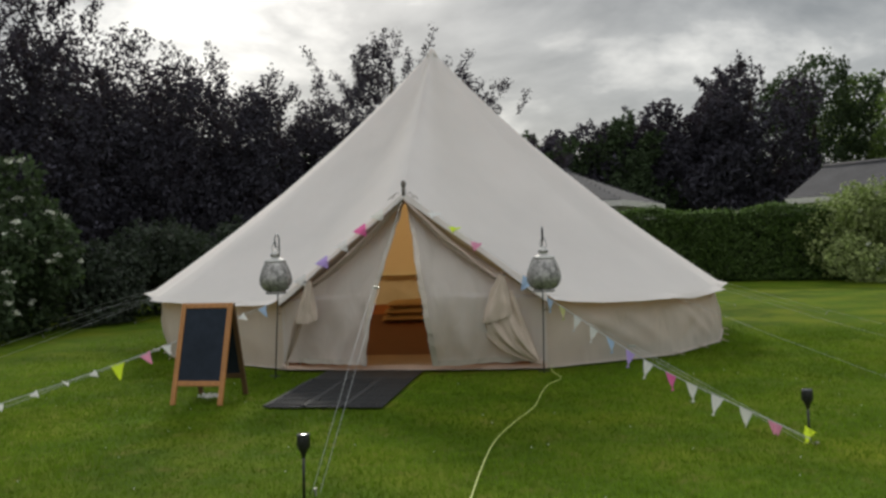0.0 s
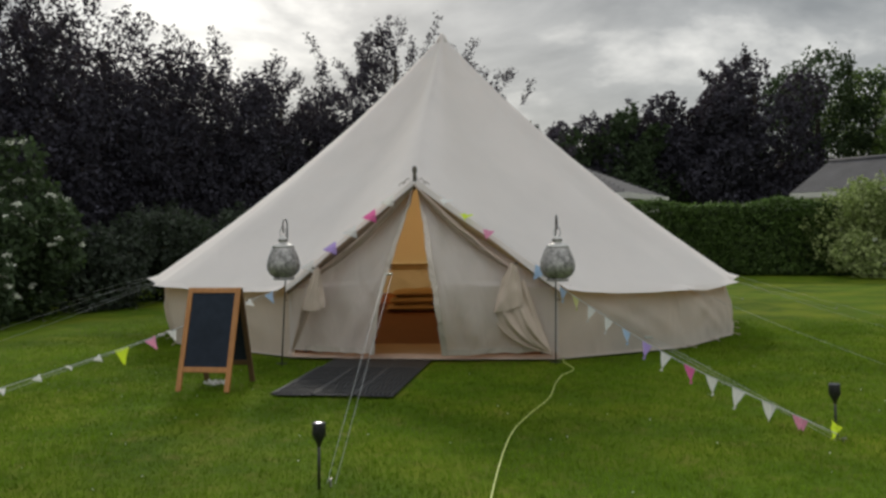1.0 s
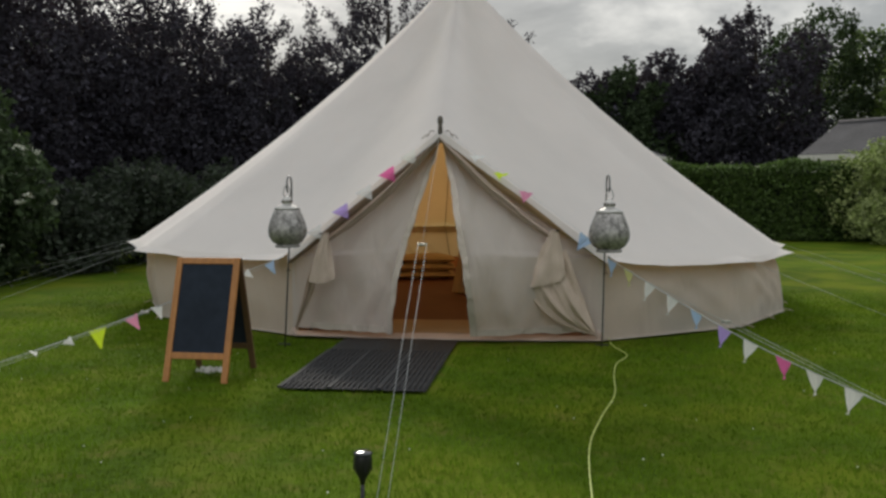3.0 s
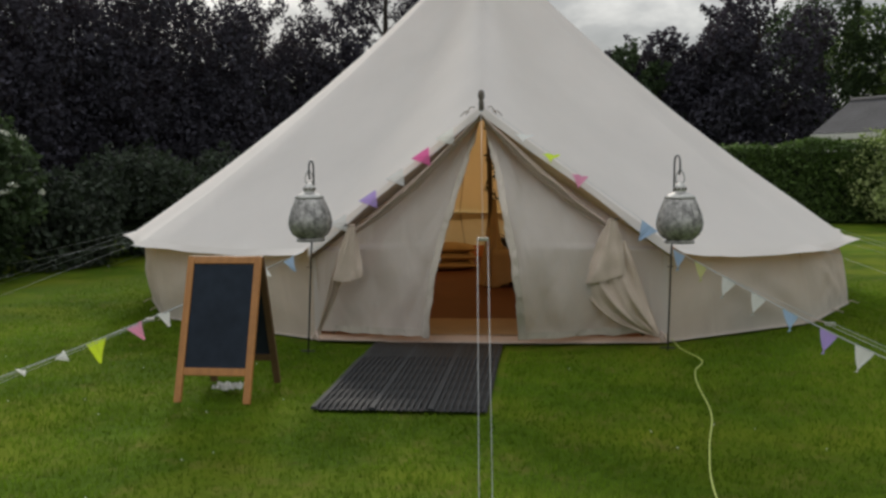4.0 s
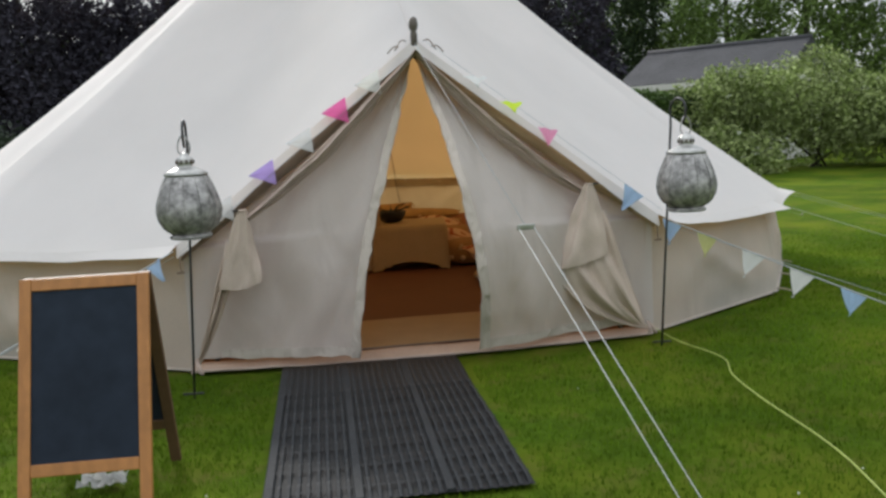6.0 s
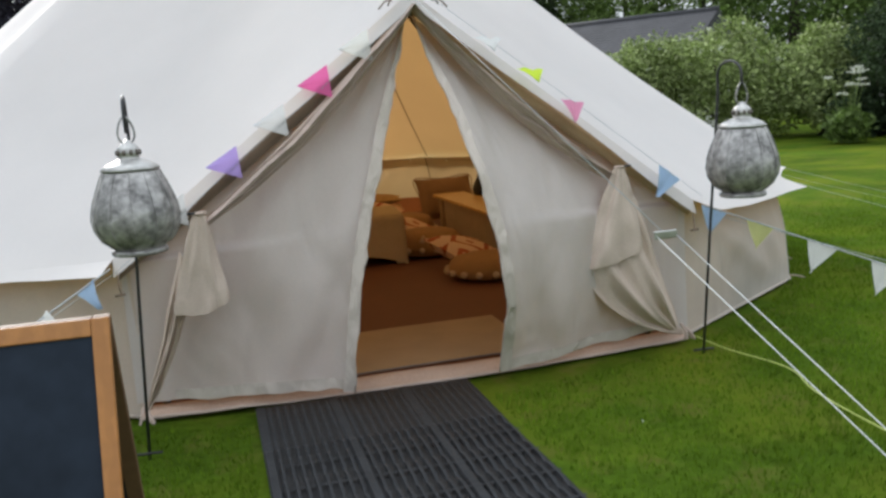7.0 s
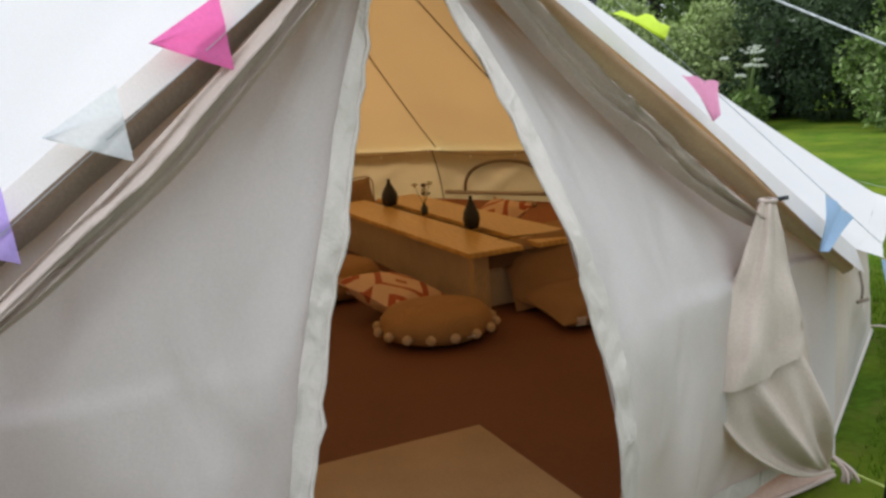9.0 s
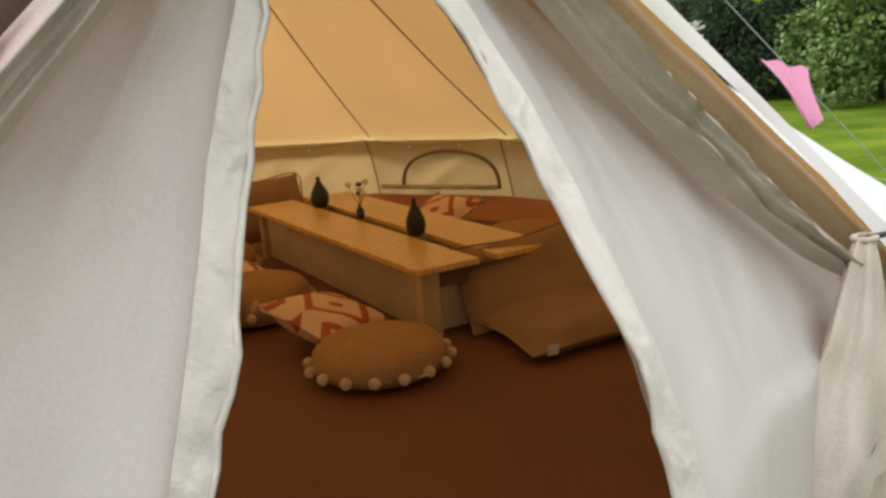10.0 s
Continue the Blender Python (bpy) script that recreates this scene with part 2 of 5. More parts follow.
# patterned cushion cloth: nested diamonds in brick red
def kilim():
    nodes, links = PEACH.node_tree.nodes, PEACH.node_tree.links
    bsdf = nodes["Principled BSDF"]
    old = bsdf.inputs["Base Color"].links[0].from_socket
    co, sep = nodes.new("ShaderNodeTexCoord"), nodes.new("ShaderNodeSeparateXYZ")
    links.new(co.outputs["Object"], sep.inputs[0])

    def op(kind, a, b=None):
        n = nodes.new("ShaderNodeMath")
        n.operation = kind
        for i, v in enumerate((a, b)):
            if v is None:
                continue
            if isinstance(v, (int, float)):
                n.inputs[i].default_value = v
            else:
                links.new(v, n.inputs[i])
        return n.outputs[0]

    ax = op("ABSOLUTE", op("SUBTRACT", op("FRACT", op("MULTIPLY", sep.outputs[0], 2.3)), 0.5))
    ay = op("ABSOLUTE", op("SUBTRACT", op("FRACT", op("MULTIPLY", sep.outputs[1], 2.0)), 0.5))
    d = op("FRACT", op("MULTIPLY", op("ADD", ax, ay), 2.6))
    band = op("MULTIPLY", op("GREATER_THAN", d, 0.34), op("LESS_THAN", d, 0.66))
    mix = nodes.new("ShaderNodeMix")
    mix.data_type = "RGBA"
    links.new(band, mix.inputs[0])
    links.new(old, mix.inputs[6])
    mix.inputs[7].default_value = (0.42, 0.10, 0.04, 1)
    links.new(mix.outputs[2], bsdf.inputs["Base Color"])


kilim()

# lawn: mown grass with dry, mossy and worn patches
LAWN = material("lawn", (0.054, 0.096, 0.008), 0.95, 0.5, 28, 0.55, 0.6)


def lawn_patches():
    nodes, links = LAWN.node_tree.nodes, LAWN.node_tree.links
    bsdf = nodes["Principled BSDF"]
    bsdf.inputs["Specular IOR Level"].default_value = 0.02
    old = bsdf.inputs["Base Color"].links[0].from_socket
    co, n, r, mix = nodes.new("ShaderNodeTexCoord"), nodes.new("ShaderNodeTexNoise"), nodes.new("ShaderNodeMapRange"), nodes.new("ShaderNodeMix")
    n.inputs["Scale"].default_value, n.inputs["Detail"].default_value = 1.1, 6
    r.inputs[1].default_value, r.inputs[2].default_value, r.inputs[4].default_value = 0.44, 0.70, 0.75
    mix.data_type = "RGBA"
    links.new(co.outputs["Object"], n.inputs["Vector"])
    links.new(n.outputs[0], r.inputs[0])
    links.new(r.outputs[0], mix.inputs[0])
    links.new(old, mix.inputs[6])
    mix.inputs[7].default_value = (0.125, 0.148, 0.012, 1)
    tuft, part_, mix2 = nodes.new("ShaderNodeTexNoise"), nodes.new("ShaderNodeMapRange"), nodes.new("ShaderNodeMix")
    tuft.inputs["Scale"].default_value, tuft.inputs["Detail"].default_value, tuft.inputs["Roughness"].default_value = 4.2, 8, 0.7
    part_.inputs[1].default_value, part_.inputs[2].default_value, part_.inputs[4].default_value = 0.52, 0.66, 0.6
    mix2.data_type = "RGBA"
    links.new(co.outputs["Object"], tuft.inputs["Vector"])
    links.new(tuft.outputs[0], part_.inputs[0])
    links.new(part_.outputs[0], mix2.inputs[0])
    links.new(mix.outputs[2], mix2.inputs[6])
    mix2.inputs[7].default_value = (0.118, 0.110, 0.028, 1)
    links.new(mix2.outputs[2], bsdf.inputs["Base Color"])


lawn_patches()


# ---- building tools ----
def mesh(name, verts, faces, mat, parent=None, label="", smooth=True, mats=None, index=None):
    me = bpy.data.meshes.new(name)
    me.from_pydata(verts, [], faces)
    for m in mats or [mat]:
        me.materials.append(m)
    if index is not None:
        me.polygons.foreach_set("material_index", index)
    if smooth:
        me.polygons.foreach_set("use_smooth", [True] * len(me.polygons))
    me.update()
    ob = new(name, me)
    if parent:
        ob.parent = parent
    if label:
        ob["label"] = label
    return ob


def part(name, bm, mat, parent, label="", smooth=False):
    me = bpy.data.meshes.new(name)
    bmesh.ops.recalc_face_normals(bm, faces=bm.faces)
    bm.to_mesh(me)
    bm.free()
    me.materials.append(mat)
    if smooth:
        me.polygons.foreach_set("use_smooth", [True] * len(me.polygons))
    ob = new(name, me)
    ob.parent = parent
    if label:
        ob["label"] = label
    return ob


def thing(name, label, category, m=None, group="", kind=""):
    ob = new(name)
    if m is not None:
        ob.matrix_basis = m
    return tagged(ob, label, category, group, kind)


def block(size, m, bevel=0.004, bm=None):
    """A bevelled box of that size, centred at the pose m, added to bm."""
    bm = bm or bmesh.new()
    made = bmesh.ops.create_cube(bm, size=1.0, matrix=m @ Matrix.Diagonal((*size, 1)))
    if bevel:
        edges = list({e for v in made["verts"] for e in v.link_edges})
        bmesh.ops.bevel(bm, geom=edges, offset=bevel, segments=2, affect="EDGES", profile=0.6)
    return bm


def beam(a, b, wide, thick, bevel=0.004, up=(0, -1, 0)):
    """A bar from a to b; thick is measured along up."""
    a, b = Vector(a), Vector(b)
    z = (b - a).normalized()
    y = (Vector(up) - z * Vector(up).dot(z)).normalized()
    x = y.cross(z)
    m = Matrix((x, y, z)).transposed().to_4x4()
    m.translation = (a + b) / 2
    return block((wide, thick, (b - a).length), m, bevel)


def tube_data(points, radius, sides=8, radii=None):
    pts = [Vector(p) for p in points]
    verts, faces = [], []
    side = None
    for i, p in enumerate(pts):
        d = (pts[min(i + 1, len(pts) - 1)] - pts[max(i - 1, 0)]).normalized()
        if side is None:
            side = d.cross(Vector((0.31, 0.52, 0.79))).normalized()
        side = (side - d * side.dot(d)).normalized()
        other = d.cross(side)
        r = radii[i] if radii else radius
        for k in range(sides):
            a = 2 * math.pi * k / sides
            verts.append(p + (side * math.cos(a) + other * math.sin(a)) * r)
    for i in range(len(pts) - 1):
        for k in range(sides):
            a, b = i * sides + k, i * sides + (k + 1) % sides
            faces.append((a, b, b + sides, a + sides))
    faces += [tuple(range(sides - 1, -1, -1)), tuple(range((len(pts) - 1) * sides, len(pts) * sides))]
    return verts, faces


def tube(name, points, radius, mat, parent=None, label="", sides=8, radii=None):
    return mesh(name, *tube_data(points, radius, sides, radii), mat, parent, label)


def bend(points, steps=8):
    """A smooth curve through the points."""
    p = [Vector(q) for q in points]
    p = [2 * p[0] - p[1], *p, 2 * p[-1] - p[-2]]
    out = []
    for i in range(1, len(p) - 2):
        for k in range(steps):
            t = k / steps
            a, b, c, d = p[i - 1], p[i], p[i + 1], p[i + 2]
            out.append(0.5 * (2 * b + (c - a) * t + (2 * a - 5 * b + 4 * c - d) * t**2 + (3 * b - a - 3 * c + d) * t**3))
    return out + [p[-2]]


def lathe(name, profile, mat, parent=None, label="", sides=28, center=(0, 0, 0), wave=None):
    """Turns (radius, height) rows round the upright axis."""
    verts, faces = [], []
    for r, z in profile:
        for k in range(sides):
            a = 2 * math.pi * k / sides
            rr = r * (1 + (wave(a, z) if wave else 0))
            verts.append((center[0] + rr * math.cos(a), center[1] + rr * math.sin(a), center[2] + z))
    for i in range(len(profile) - 1):
        for k in range(sides):
            a, b = i * sides + k, i * sides + (k + 1) % sides
            faces.append((a, b, b + sides, a + sides))
    faces += [tuple(range(sides - 1, -1, -1)), tuple(range((len(profile) - 1) * sides, len(profile) * sides))]
    return mesh(name, verts, faces, mat, parent, label)


def sheet_data(f, nu, nv):
    verts = [tuple(f(i / nu, j / nv)) for j in range(nv + 1) for i in range(nu + 1)]
    w = nu + 1
    faces = [(j * w + i, j * w + i + 1, (j + 1) * w + i + 1, (j + 1) * w + i) for j in range(nv) for i in range(nu)]
    return verts, faces


def cloth(name, f, nu, nv, mat, parent=None, label=""):
    """A surface f(u, v), u and v from 0 to 1."""
    return mesh(name, *sheet_data(f, nu, nv), mat, parent, label)


def crumple(ob, amount, size):
    """Pushes the vertices about a little, as in creased cloth."""
    for v in ob.data.vertices:
        p = v.co * size
        v.co += Vector((noise.noise(p), noise.noise(p + Vector((7, 0, 0))), noise.noise(p + Vector((0, 7, 0))))) * amount
    return ob


def mixv(a, b, t):
    return Vector(a) * (1 - t) + Vector(b) * t


# ---- ground ----
def lawn():
    axis = [-400, -120, -50, -25] + [-16 + 0.5 * i for i in range(65)] + [25, 50, 120, 400]
    verts, n = [], len(axis)
    for y in axis:
        for x in axis:
            near = max(0.0, 1 - max(abs(x), abs(y)) / 16)
            verts.append((x, y, 0.012 * near * noise.noise((x * 0.6, y * 0.6, 0)) - 0.012))
    faces = [(j * n + i, j * n + i + 1, (j + 1) * n + i + 1, (j + 1) * n + i) for j in range(n - 1) for i in range(n - 1)]
    tagged(mesh("ground", verts, faces, LAWN), "mown green lawn with dry and mossy patches", "lawn", kind="structure")


lawn()


def blades(count=430000):
    rng = np.random.default_rng(7)
    x, y = rng.uniform(-5.5, 6.5, count), rng.uniform(-7.2, 4.5, count)
    mat_area = (x > -0.9) & (x < 0.2) & (y > -2.0) & (y < 0)
    inside = (np.hypot(x + 0.1, y - 3.4) < 3.72) | ((np.abs(x) < 1.45) & (y > -0.12))
    edge = np.minimum.reduce([x + 5.5, 6.5 - x, y + 7.2, 4.5 - y])
    keep = ~(mat_area | inside) & (rng.random(count) < np.clip(edge / 2.0, 0, 1))
    x, y = x[keep], y[keep]
    k = len(x)
    clump = np.array([noise.noise((a * 1.7, b * 1.7, 3)) for a, b in zip(x, y)])
    tuft = np.array([noise.noise((a * 8, b * 8, 9)) for a, b in zip(x, y)])
    h = rng.uniform(0.010, 0.026, k) * (1 + 0.45 * clump + 0.6 * tuft)
    a, lean = rng.uniform(0, 2 * np.pi, k), rng.uniform(0.1, 0.9, k)
    w = rng.uniform(0.002, 0.0042, k)
    v = np.empty((k, 3, 3))
    v[:, 0] = np.stack([x - w * np.sin(a), y + w * np.cos(a), np.full(k, -0.012)], 1)
    v[:, 1] = np.stack([x + w * np.sin(a), y - w * np.cos(a), np.full(k, -0.012)], 1)
    v[:, 2] = np.stack([x + h * lean * np.cos(a), y + h * lean * np.sin(a), h - 0.006], 1)
    ob = mesh("grass", v.reshape(-1, 3).tolist(), np.arange(3 * k).reshape(-1, 3).tolist(), BLADE, smooth=False)
    tagged(ob, "short mown lawn grass blades", "grass", kind="stuff")
    # daisies and clover heads
    rng = np.random.default_rng(11)
    verts, faces = [], []
    for _ in range(150):
        px, py = rng.uniform(-5, 6), rng.uniform(-7, 0)
        if -0.95 < px < 0.25 and py > -2:
            continue
        r, b = rng.uniform(0.003, 0.0055), len(verts)
        verts += [(px + r * math.cos(t), py + r * math.sin(t), 0.022) for t in np.arange(6) * np.pi / 3] + [(px, py, 0.012)]
        faces += [(b, b + 1, b + 2, b + 3, b + 4, b + 5)] + [(b + i, b + (i + 1) % 6, b + 6) for i in range(6)]
    tagged(mesh("daisies", verts, faces, BLOSSOM, smooth=False), "scattered small white daisies in the lawn", "daisies", kind="stuff")


blades()

# ---- the bell tent ----
CX, CY = -0.243, 3.48
EAVE_R, EAVE_Z, WALL_R = 3.88, 0.725, 3.76
APEX = Vector((-0.187, 3.23, 4.0))
PEAK = Vector((0.0, -0.10, 1.84))
STEP = 20.0
SEAMS = 17


def bearing(k):
    """The direction of seam k from the middle of the tent; 1 and 16 are the door's corners, 0 its peak."""
    return -80.6 + STEP * k


def ring(deg, r, z):
    a = radians(deg)
    return Vector((CX + r * math.cos(a), CY + r * math.sin(a), z))


def eave(deg, r, drop=0.0):
    """A point at the eave, which hangs a little lower on the side where the lawn falls."""
    p = ring(deg, r, EAVE_Z - drop)
    p.z -= 0.011 * (p.x - CX)
    return p


def wall_foot(deg, r, z=0.0):
    return ring(deg, r, z) + Vector((0.10, 0.02, 0))


DOOR_R, DOOR_L = Vector((1.44, -0.02, 0.76)), Vector((-1.40, -0.02, 0.76))


def seam_foot(k):
    """The foot of roof seam k at the eave; seam 0 runs down to the door's peak."""
    k %= SEAMS
    if k == 0:
        return PEAK
    if k == 1:
        return DOOR_R
    if k == 16:
        return DOOR_L
    return eave(bearing(k), EAVE_R)


def seam(k, f):
    """A point of seam k, f from 0 at the apex to 1 at the eave; the cloth hangs in a shallow hollow."""
    foot = seam_foot(k)
    p = mixv(APEX, foot, f)
    hang = 0.10 if k % SEAMS == 0 else 0.20
    out = Vector((foot.x - CX, foot.y - CY, 0))
    return p - out * hang * f * (1 - f) * (1.0 if k % SEAMS else 0.3) - Vector((0, 0, 0.134 * f * (1 - f)))


tent = thing("bell_tent", "large cream canvas bell tent with tied-back door on the lawn", "tent")


def roof_point(k, u, v):
    """A point of roof panel k: u across it, v from the apex down to the eave."""
    k %= SEAMS
    v = 0.012 + 0.988 * v
    a, b = seam(k, v), seam(k + 1, v)
    p = mixv(a, b, u)
    sag = 4 * u * (1 - u) * v
    if 0 < k < 16:
        full = math.hypot(a.x - CX, a.y - CY) * (1 - u) + math.hypot(b.x - CX, b.y - CY) * u
        chord = min(1.0, max(0.0, (v - 0.6) / 0.4))
        grow = 1 + (full / math.hypot(p.x - CX, p.y - CY) - 1) * 0.35 * (1 - 0.7 * chord * chord * (3 - 2 * chord))
        p = Vector((CX + (p.x - CX) * grow, CY + (p.y - CY) * grow, p.z))
    inward = Vector((CX - p.x, CY - p.y, -1.2)).normalized()
    wr = 0.006 * noise.noise((p.x * 2.2, p.y * 2.2, p.z * 2.2)) + 0.004 * noise.noise((p.x * 4.5 + 7, p.y * 4.5, p.z * 1.6))
    return p + inward * ((0.075 * (1 - v**6) if 0 < k < 16 else 0.03) * sag + wr) - Vector((0, 0, 0.042 * sag * v**5 if 0 < k < 16 else 0))


def roof_normal(k, u, v):
    u, v, e = min(max(u, 0.01), 0.99), min(max(v, 0.01), 0.99), 0.01
    across = roof_point(k, u + e, v) - roof_point(k, u - e, v)
    return across.cross(roof_point(k, u, v + e) - roof_point(k, u, v - e)).normalized()


def roof_panel(k):
    nu, nv = 8, 22
    ob = cloth("roof_panel", lambda u, v: roof_point(k, u, v), nu, nv, CANVAS, tent)
    # taut cloth turns softly over the seams
    soft_normals = []
    for j in range(nv + 1):
        v = j / nv
        left = (roof_normal(k, 0, v) + roof_normal(k - 1, 1, v)).normalized()
        right = (roof_normal(k, 1, v) + roof_normal(k + 1, 0, v)).normalized()
        for i in range(nu + 1):
            u = i / nu
            w = abs(2 * u - 1) ** 2.2
            n = roof_normal(k, u, v) * (1 - w) + (left if u < 0.5 else right) * w
            soft_normals.append(n.normalized())
    face = ob.data.polygons[0].normal
    if face.dot(soft_normals[0]) < 0:
        soft_normals = [-n for n in soft_normals]
    ob.data.normals_split_custom_set_from_vertices(soft_normals)
    return ob


for k in range(SEAMS):
    roof_panel(k)
    pts = [seam(k, 0.02 + 0.98 * i / 16) + Vector((0, 0, -0.004 if k == 0 else -0.016)) for i in range(17)]
    tube("seam_tape", pts, 0.004 if k == 0 else 0.006, CANVAS if k == 0 else TRIM, tent, "stitched seam", 5)
lathe("apex_cap", [(0.10, -0.13), (0.06, -0.05), (0.03, 0.0), (0.012, 0.02), (0.001, 0.025)], CANVAS, tent, "stitched canvas cap", 16, APEX)


def wall_panel(k):
    a0, a1 = bearing(k), bearing(k + 1)
    top0 = Vector((1.37, 0.02, 0.74)) if k == 1 else eave(a0, WALL_R + 0.04, 0.035)
    top1 = Vector((-1.34, 0.02, 0.74)) if k == 15 else eave(a1, WALL_R + 0.04, 0.035)
    foot0 = Vector((1.37, 0.05, 0.0)) if k == 1 else wall_foot(a0, WALL_R + 0.08)
    foot1 = Vector((-1.33, 0.05, 0.0)) if k == 15 else wall_foot(a1, WALL_R + 0.08)

    def f(u, v):
        p = mixv(mixv(top0, top1, u), mixv(foot0, foot1, u), v)
        out = Vector((p.x - CX, p.y - CY, 0)).normalized()
        belly = 0.05 * math.sin(math.pi * min(1, v * 1.05)) * (0.5 + 2 * u * (1 - u)) - 0.05 * 4 * u * (1 - u) * (1 - v) * 0.4
        wr = 0.016 * noise.noise((p.x * 1.6 + 9, p.y * 1.6, p.z * 2.4)) + 0.008 * noise.noise((p.x * 5, p.y * 5, p.z * 1.2))
        lean_ = u if k < 8 else 1 - u
        wr += 0.030 * math.exp(-((lean_ - 0.15 - 0.75 * v) / 0.07) ** 2) + 0.018 * math.exp(-((lean_ - 0.55 - 0.5 * v) / 0.05) ** 2) - 0.02 * math.exp(-((1 - lean_ - 0.9 * v) / 0.12) ** 2)
        return p + out * (belly + wr * math.sin(math.pi * min(1, v + 0.08))) * (min(1, 5 * u) if k == 1 else min(1, 5 * (1 - u)) if k == 15 else 1)

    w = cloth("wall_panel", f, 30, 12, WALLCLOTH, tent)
    if k > 1:
        tube("seam_tape", [f(0, i / 6) + (Vector((CX, CY, 0)) - f(0, i / 6)).normalized() * 0.012 for i in range(7)], 0.006, TRIM, tent, "stitched seam", 5)
    tube("bottom_hem", [f(i / 8, 1) + Vector((0, 0, 0.008)) for i in range(9)], 0.010, WALLCLOTH, tent, "stitched bottom hem", 6)
    return w


for k in range(1, 16):
    wall_panel(k)
for k in range(2, 16):
    for j in range(2 if k < 15 else 1):
        deg = bearing(k + 0.5 * j)
        shrink = 1.0 if j == 0 else math.cos(radians(STEP / 2))
        a_, b_ = wall_foot(deg, (WALL_R + 0.08) * shrink, 0.03), wall_foot(deg + 1.2, (WALL_R + 0.08) * shrink + 0.09)
        tube("peg_loop", bend([a_, mixv(a_, b_, 0.5) + Vector((0, 0, 0.004)), b_], 3), 0.005, CURTAIN, tent, "cord loop pegged to the ground", 5)


def valance(k):
    """The lip of the roof that overhangs the wall."""
    def f(u, v):
        p = roof_point(k, u, 1.0)
        out = Vector((p.x - CX, p.y - CY, 0)).normalized()
        tip = 1 - abs(2 * u - 1)
        flare = 0.055 + 0.085 * (1 - tip) ** 4
        wav = 0.016 * noise.noise((p.x * 3.1, p.y * 3.1, 5))
        return p + out * (flare + wav) * v + Vector((0, 0, (-0.048 + wav) * v))

    cloth("valance", f, 14, 3, CANVAS, tent, "hanging lip of the roof")


for k in range(1, 16):
    valance(k)


# door edges: doubled roof lip, the strip under it and the rolled outer door
def door_edge(side, corner):
    a, b = PEAK, corner

    def lip(u, v):
        p = mixv(a, b, u)
        return p + Vector((0, -0.035 * v, (-0.065 - 0.018 * math.sin(9 * u) * u) * v))

    cloth("door_lip", lip, 24, 3, CANVAS, tent)
    tie = Vector((0.98, -0.07, 0.975)) if side > 0 else Vector((-1.01, -0.11, 0.945))
    n = 70

    # brown strip stands for the shaded gap under the lip; tan side painted lit-through
    def shade(u, v):
        p = mixv(a, b, u) + Vector((0, 0.03, -0.03))
        deep = 0.085 + 0.012 * math.sin(3 * u + side)
        return p + Vector((-side * 0.02 * v, -0.03 * math.sin(3.1 * v), -deep * v * (0.35 + 0.65 * min(1, 3 * u)) * (1.15 - 0.5 * u)))

    crumple(cloth("under_lip_strip", shade, n, 8, TRIM if side < 0 else LITBIND, tent, "brown door binding" if side < 0 else "tan door binding"), 0.004, 7)
    wide_roll = 0.085 if side > 0 else 0.075

    def roll(u, v):
        p = mixv(a, tie, u) + Vector((0, 0, -0.045 - 0.030 * math.sin(math.pi * u)))
        wide = 0.018 + wide_roll * math.sin(math.pi * min(1, 0.06 + 0.90 * u)) ** 0.7
        drift = 2.5 * noise.noise((u * 2.2, side, 3)) + 1.6 * noise.noise((u * 6, side, 9))
        ridge = 0.022 * math.sin(13 * v + drift) + 0.013 * math.sin(27 * v + 2 * drift + 5 * u) + 0.014 * noise.noise((u * 18, v * 3, side))
        return p + Vector((0, -0.012 - 0.045 * math.sin(math.pi * v) + ridge * math.sin(math.pi * min(1, v + 0.12)), -wide * v + 0.01 * noise.noise((u * 5, 2, side)) * v))

    cloth("rolled_door", roll, n, 16, CURTAIN, tent, "rolled outer door gathered in long folds")

    # sleeve of bunched cloth hanging from the tie, pleated at the top, with an open hemmed mouth
    drop, spread, slant = (0.42, 0.105, 0.020) if side < 0 else (0.45, 0.150, 0.050)
    lean = -0.035 if side < 0 else -0.060

    def sleeve(u, v, grow=0.0):
        a0 = u * 2 * math.pi
        open_ = min(1, v * 1.05) ** 0.85
        wide = 0.020 + (spread - 0.020) * open_ + grow
        pleat = 1 + 0.20 * math.sin(6 * a0 + 1.5 * v) * max(0.0, 1 - v) ** 0.8 + 0.10 * math.sin(4 * a0 + side + 3 * v) * (1 - 0.4 * v)
        flat = 0.55 - 0.20 * v
        dent = 0.018 * noise.noise((2.2 * math.cos(a0), 3 * v, 4 + side)) * v
        return tie + Vector((lean * v + wide * math.cos(a0) * pleat, -0.055 - 0.02 * v + flat * wide * math.sin(a0) * pleat + dent, 0.004 - drop * v + (slant * math.cos(a0) + 0.012 * math.sin(2 * a0 + 1)) * v * v))

    roll_ = cloth("hanging_door_roll", sleeve, 64, 26, BUNCH, tent, "bunched outer door cloth tied back")
    crumple(roll_, 0.010, 8)
    cloth("hem", lambda u, v: sleeve(u, 0.86 + 0.145 * v, 0.005), 64, 4, BUNCH, roll_, "stitched hem of the mouth")
    # slack pouch from the sleeve down to the corner of the threshold
    foot = Vector((1.36, 0.0, 0.06)) if side > 0 else Vector((-1.34, -0.03, 0.05))
    top_out = tie + Vector((side * 0.10, 0.01, -0.16))
    top_in = tie + (Vector((-0.235, -0.06, -0.45)) if side > 0 else Vector((-0.06, -0.01, -0.24)))
    low = Vector((0.84, -0.16, 0.20)) if side > 0 else Vector((-1.13, -0.12, 0.38))

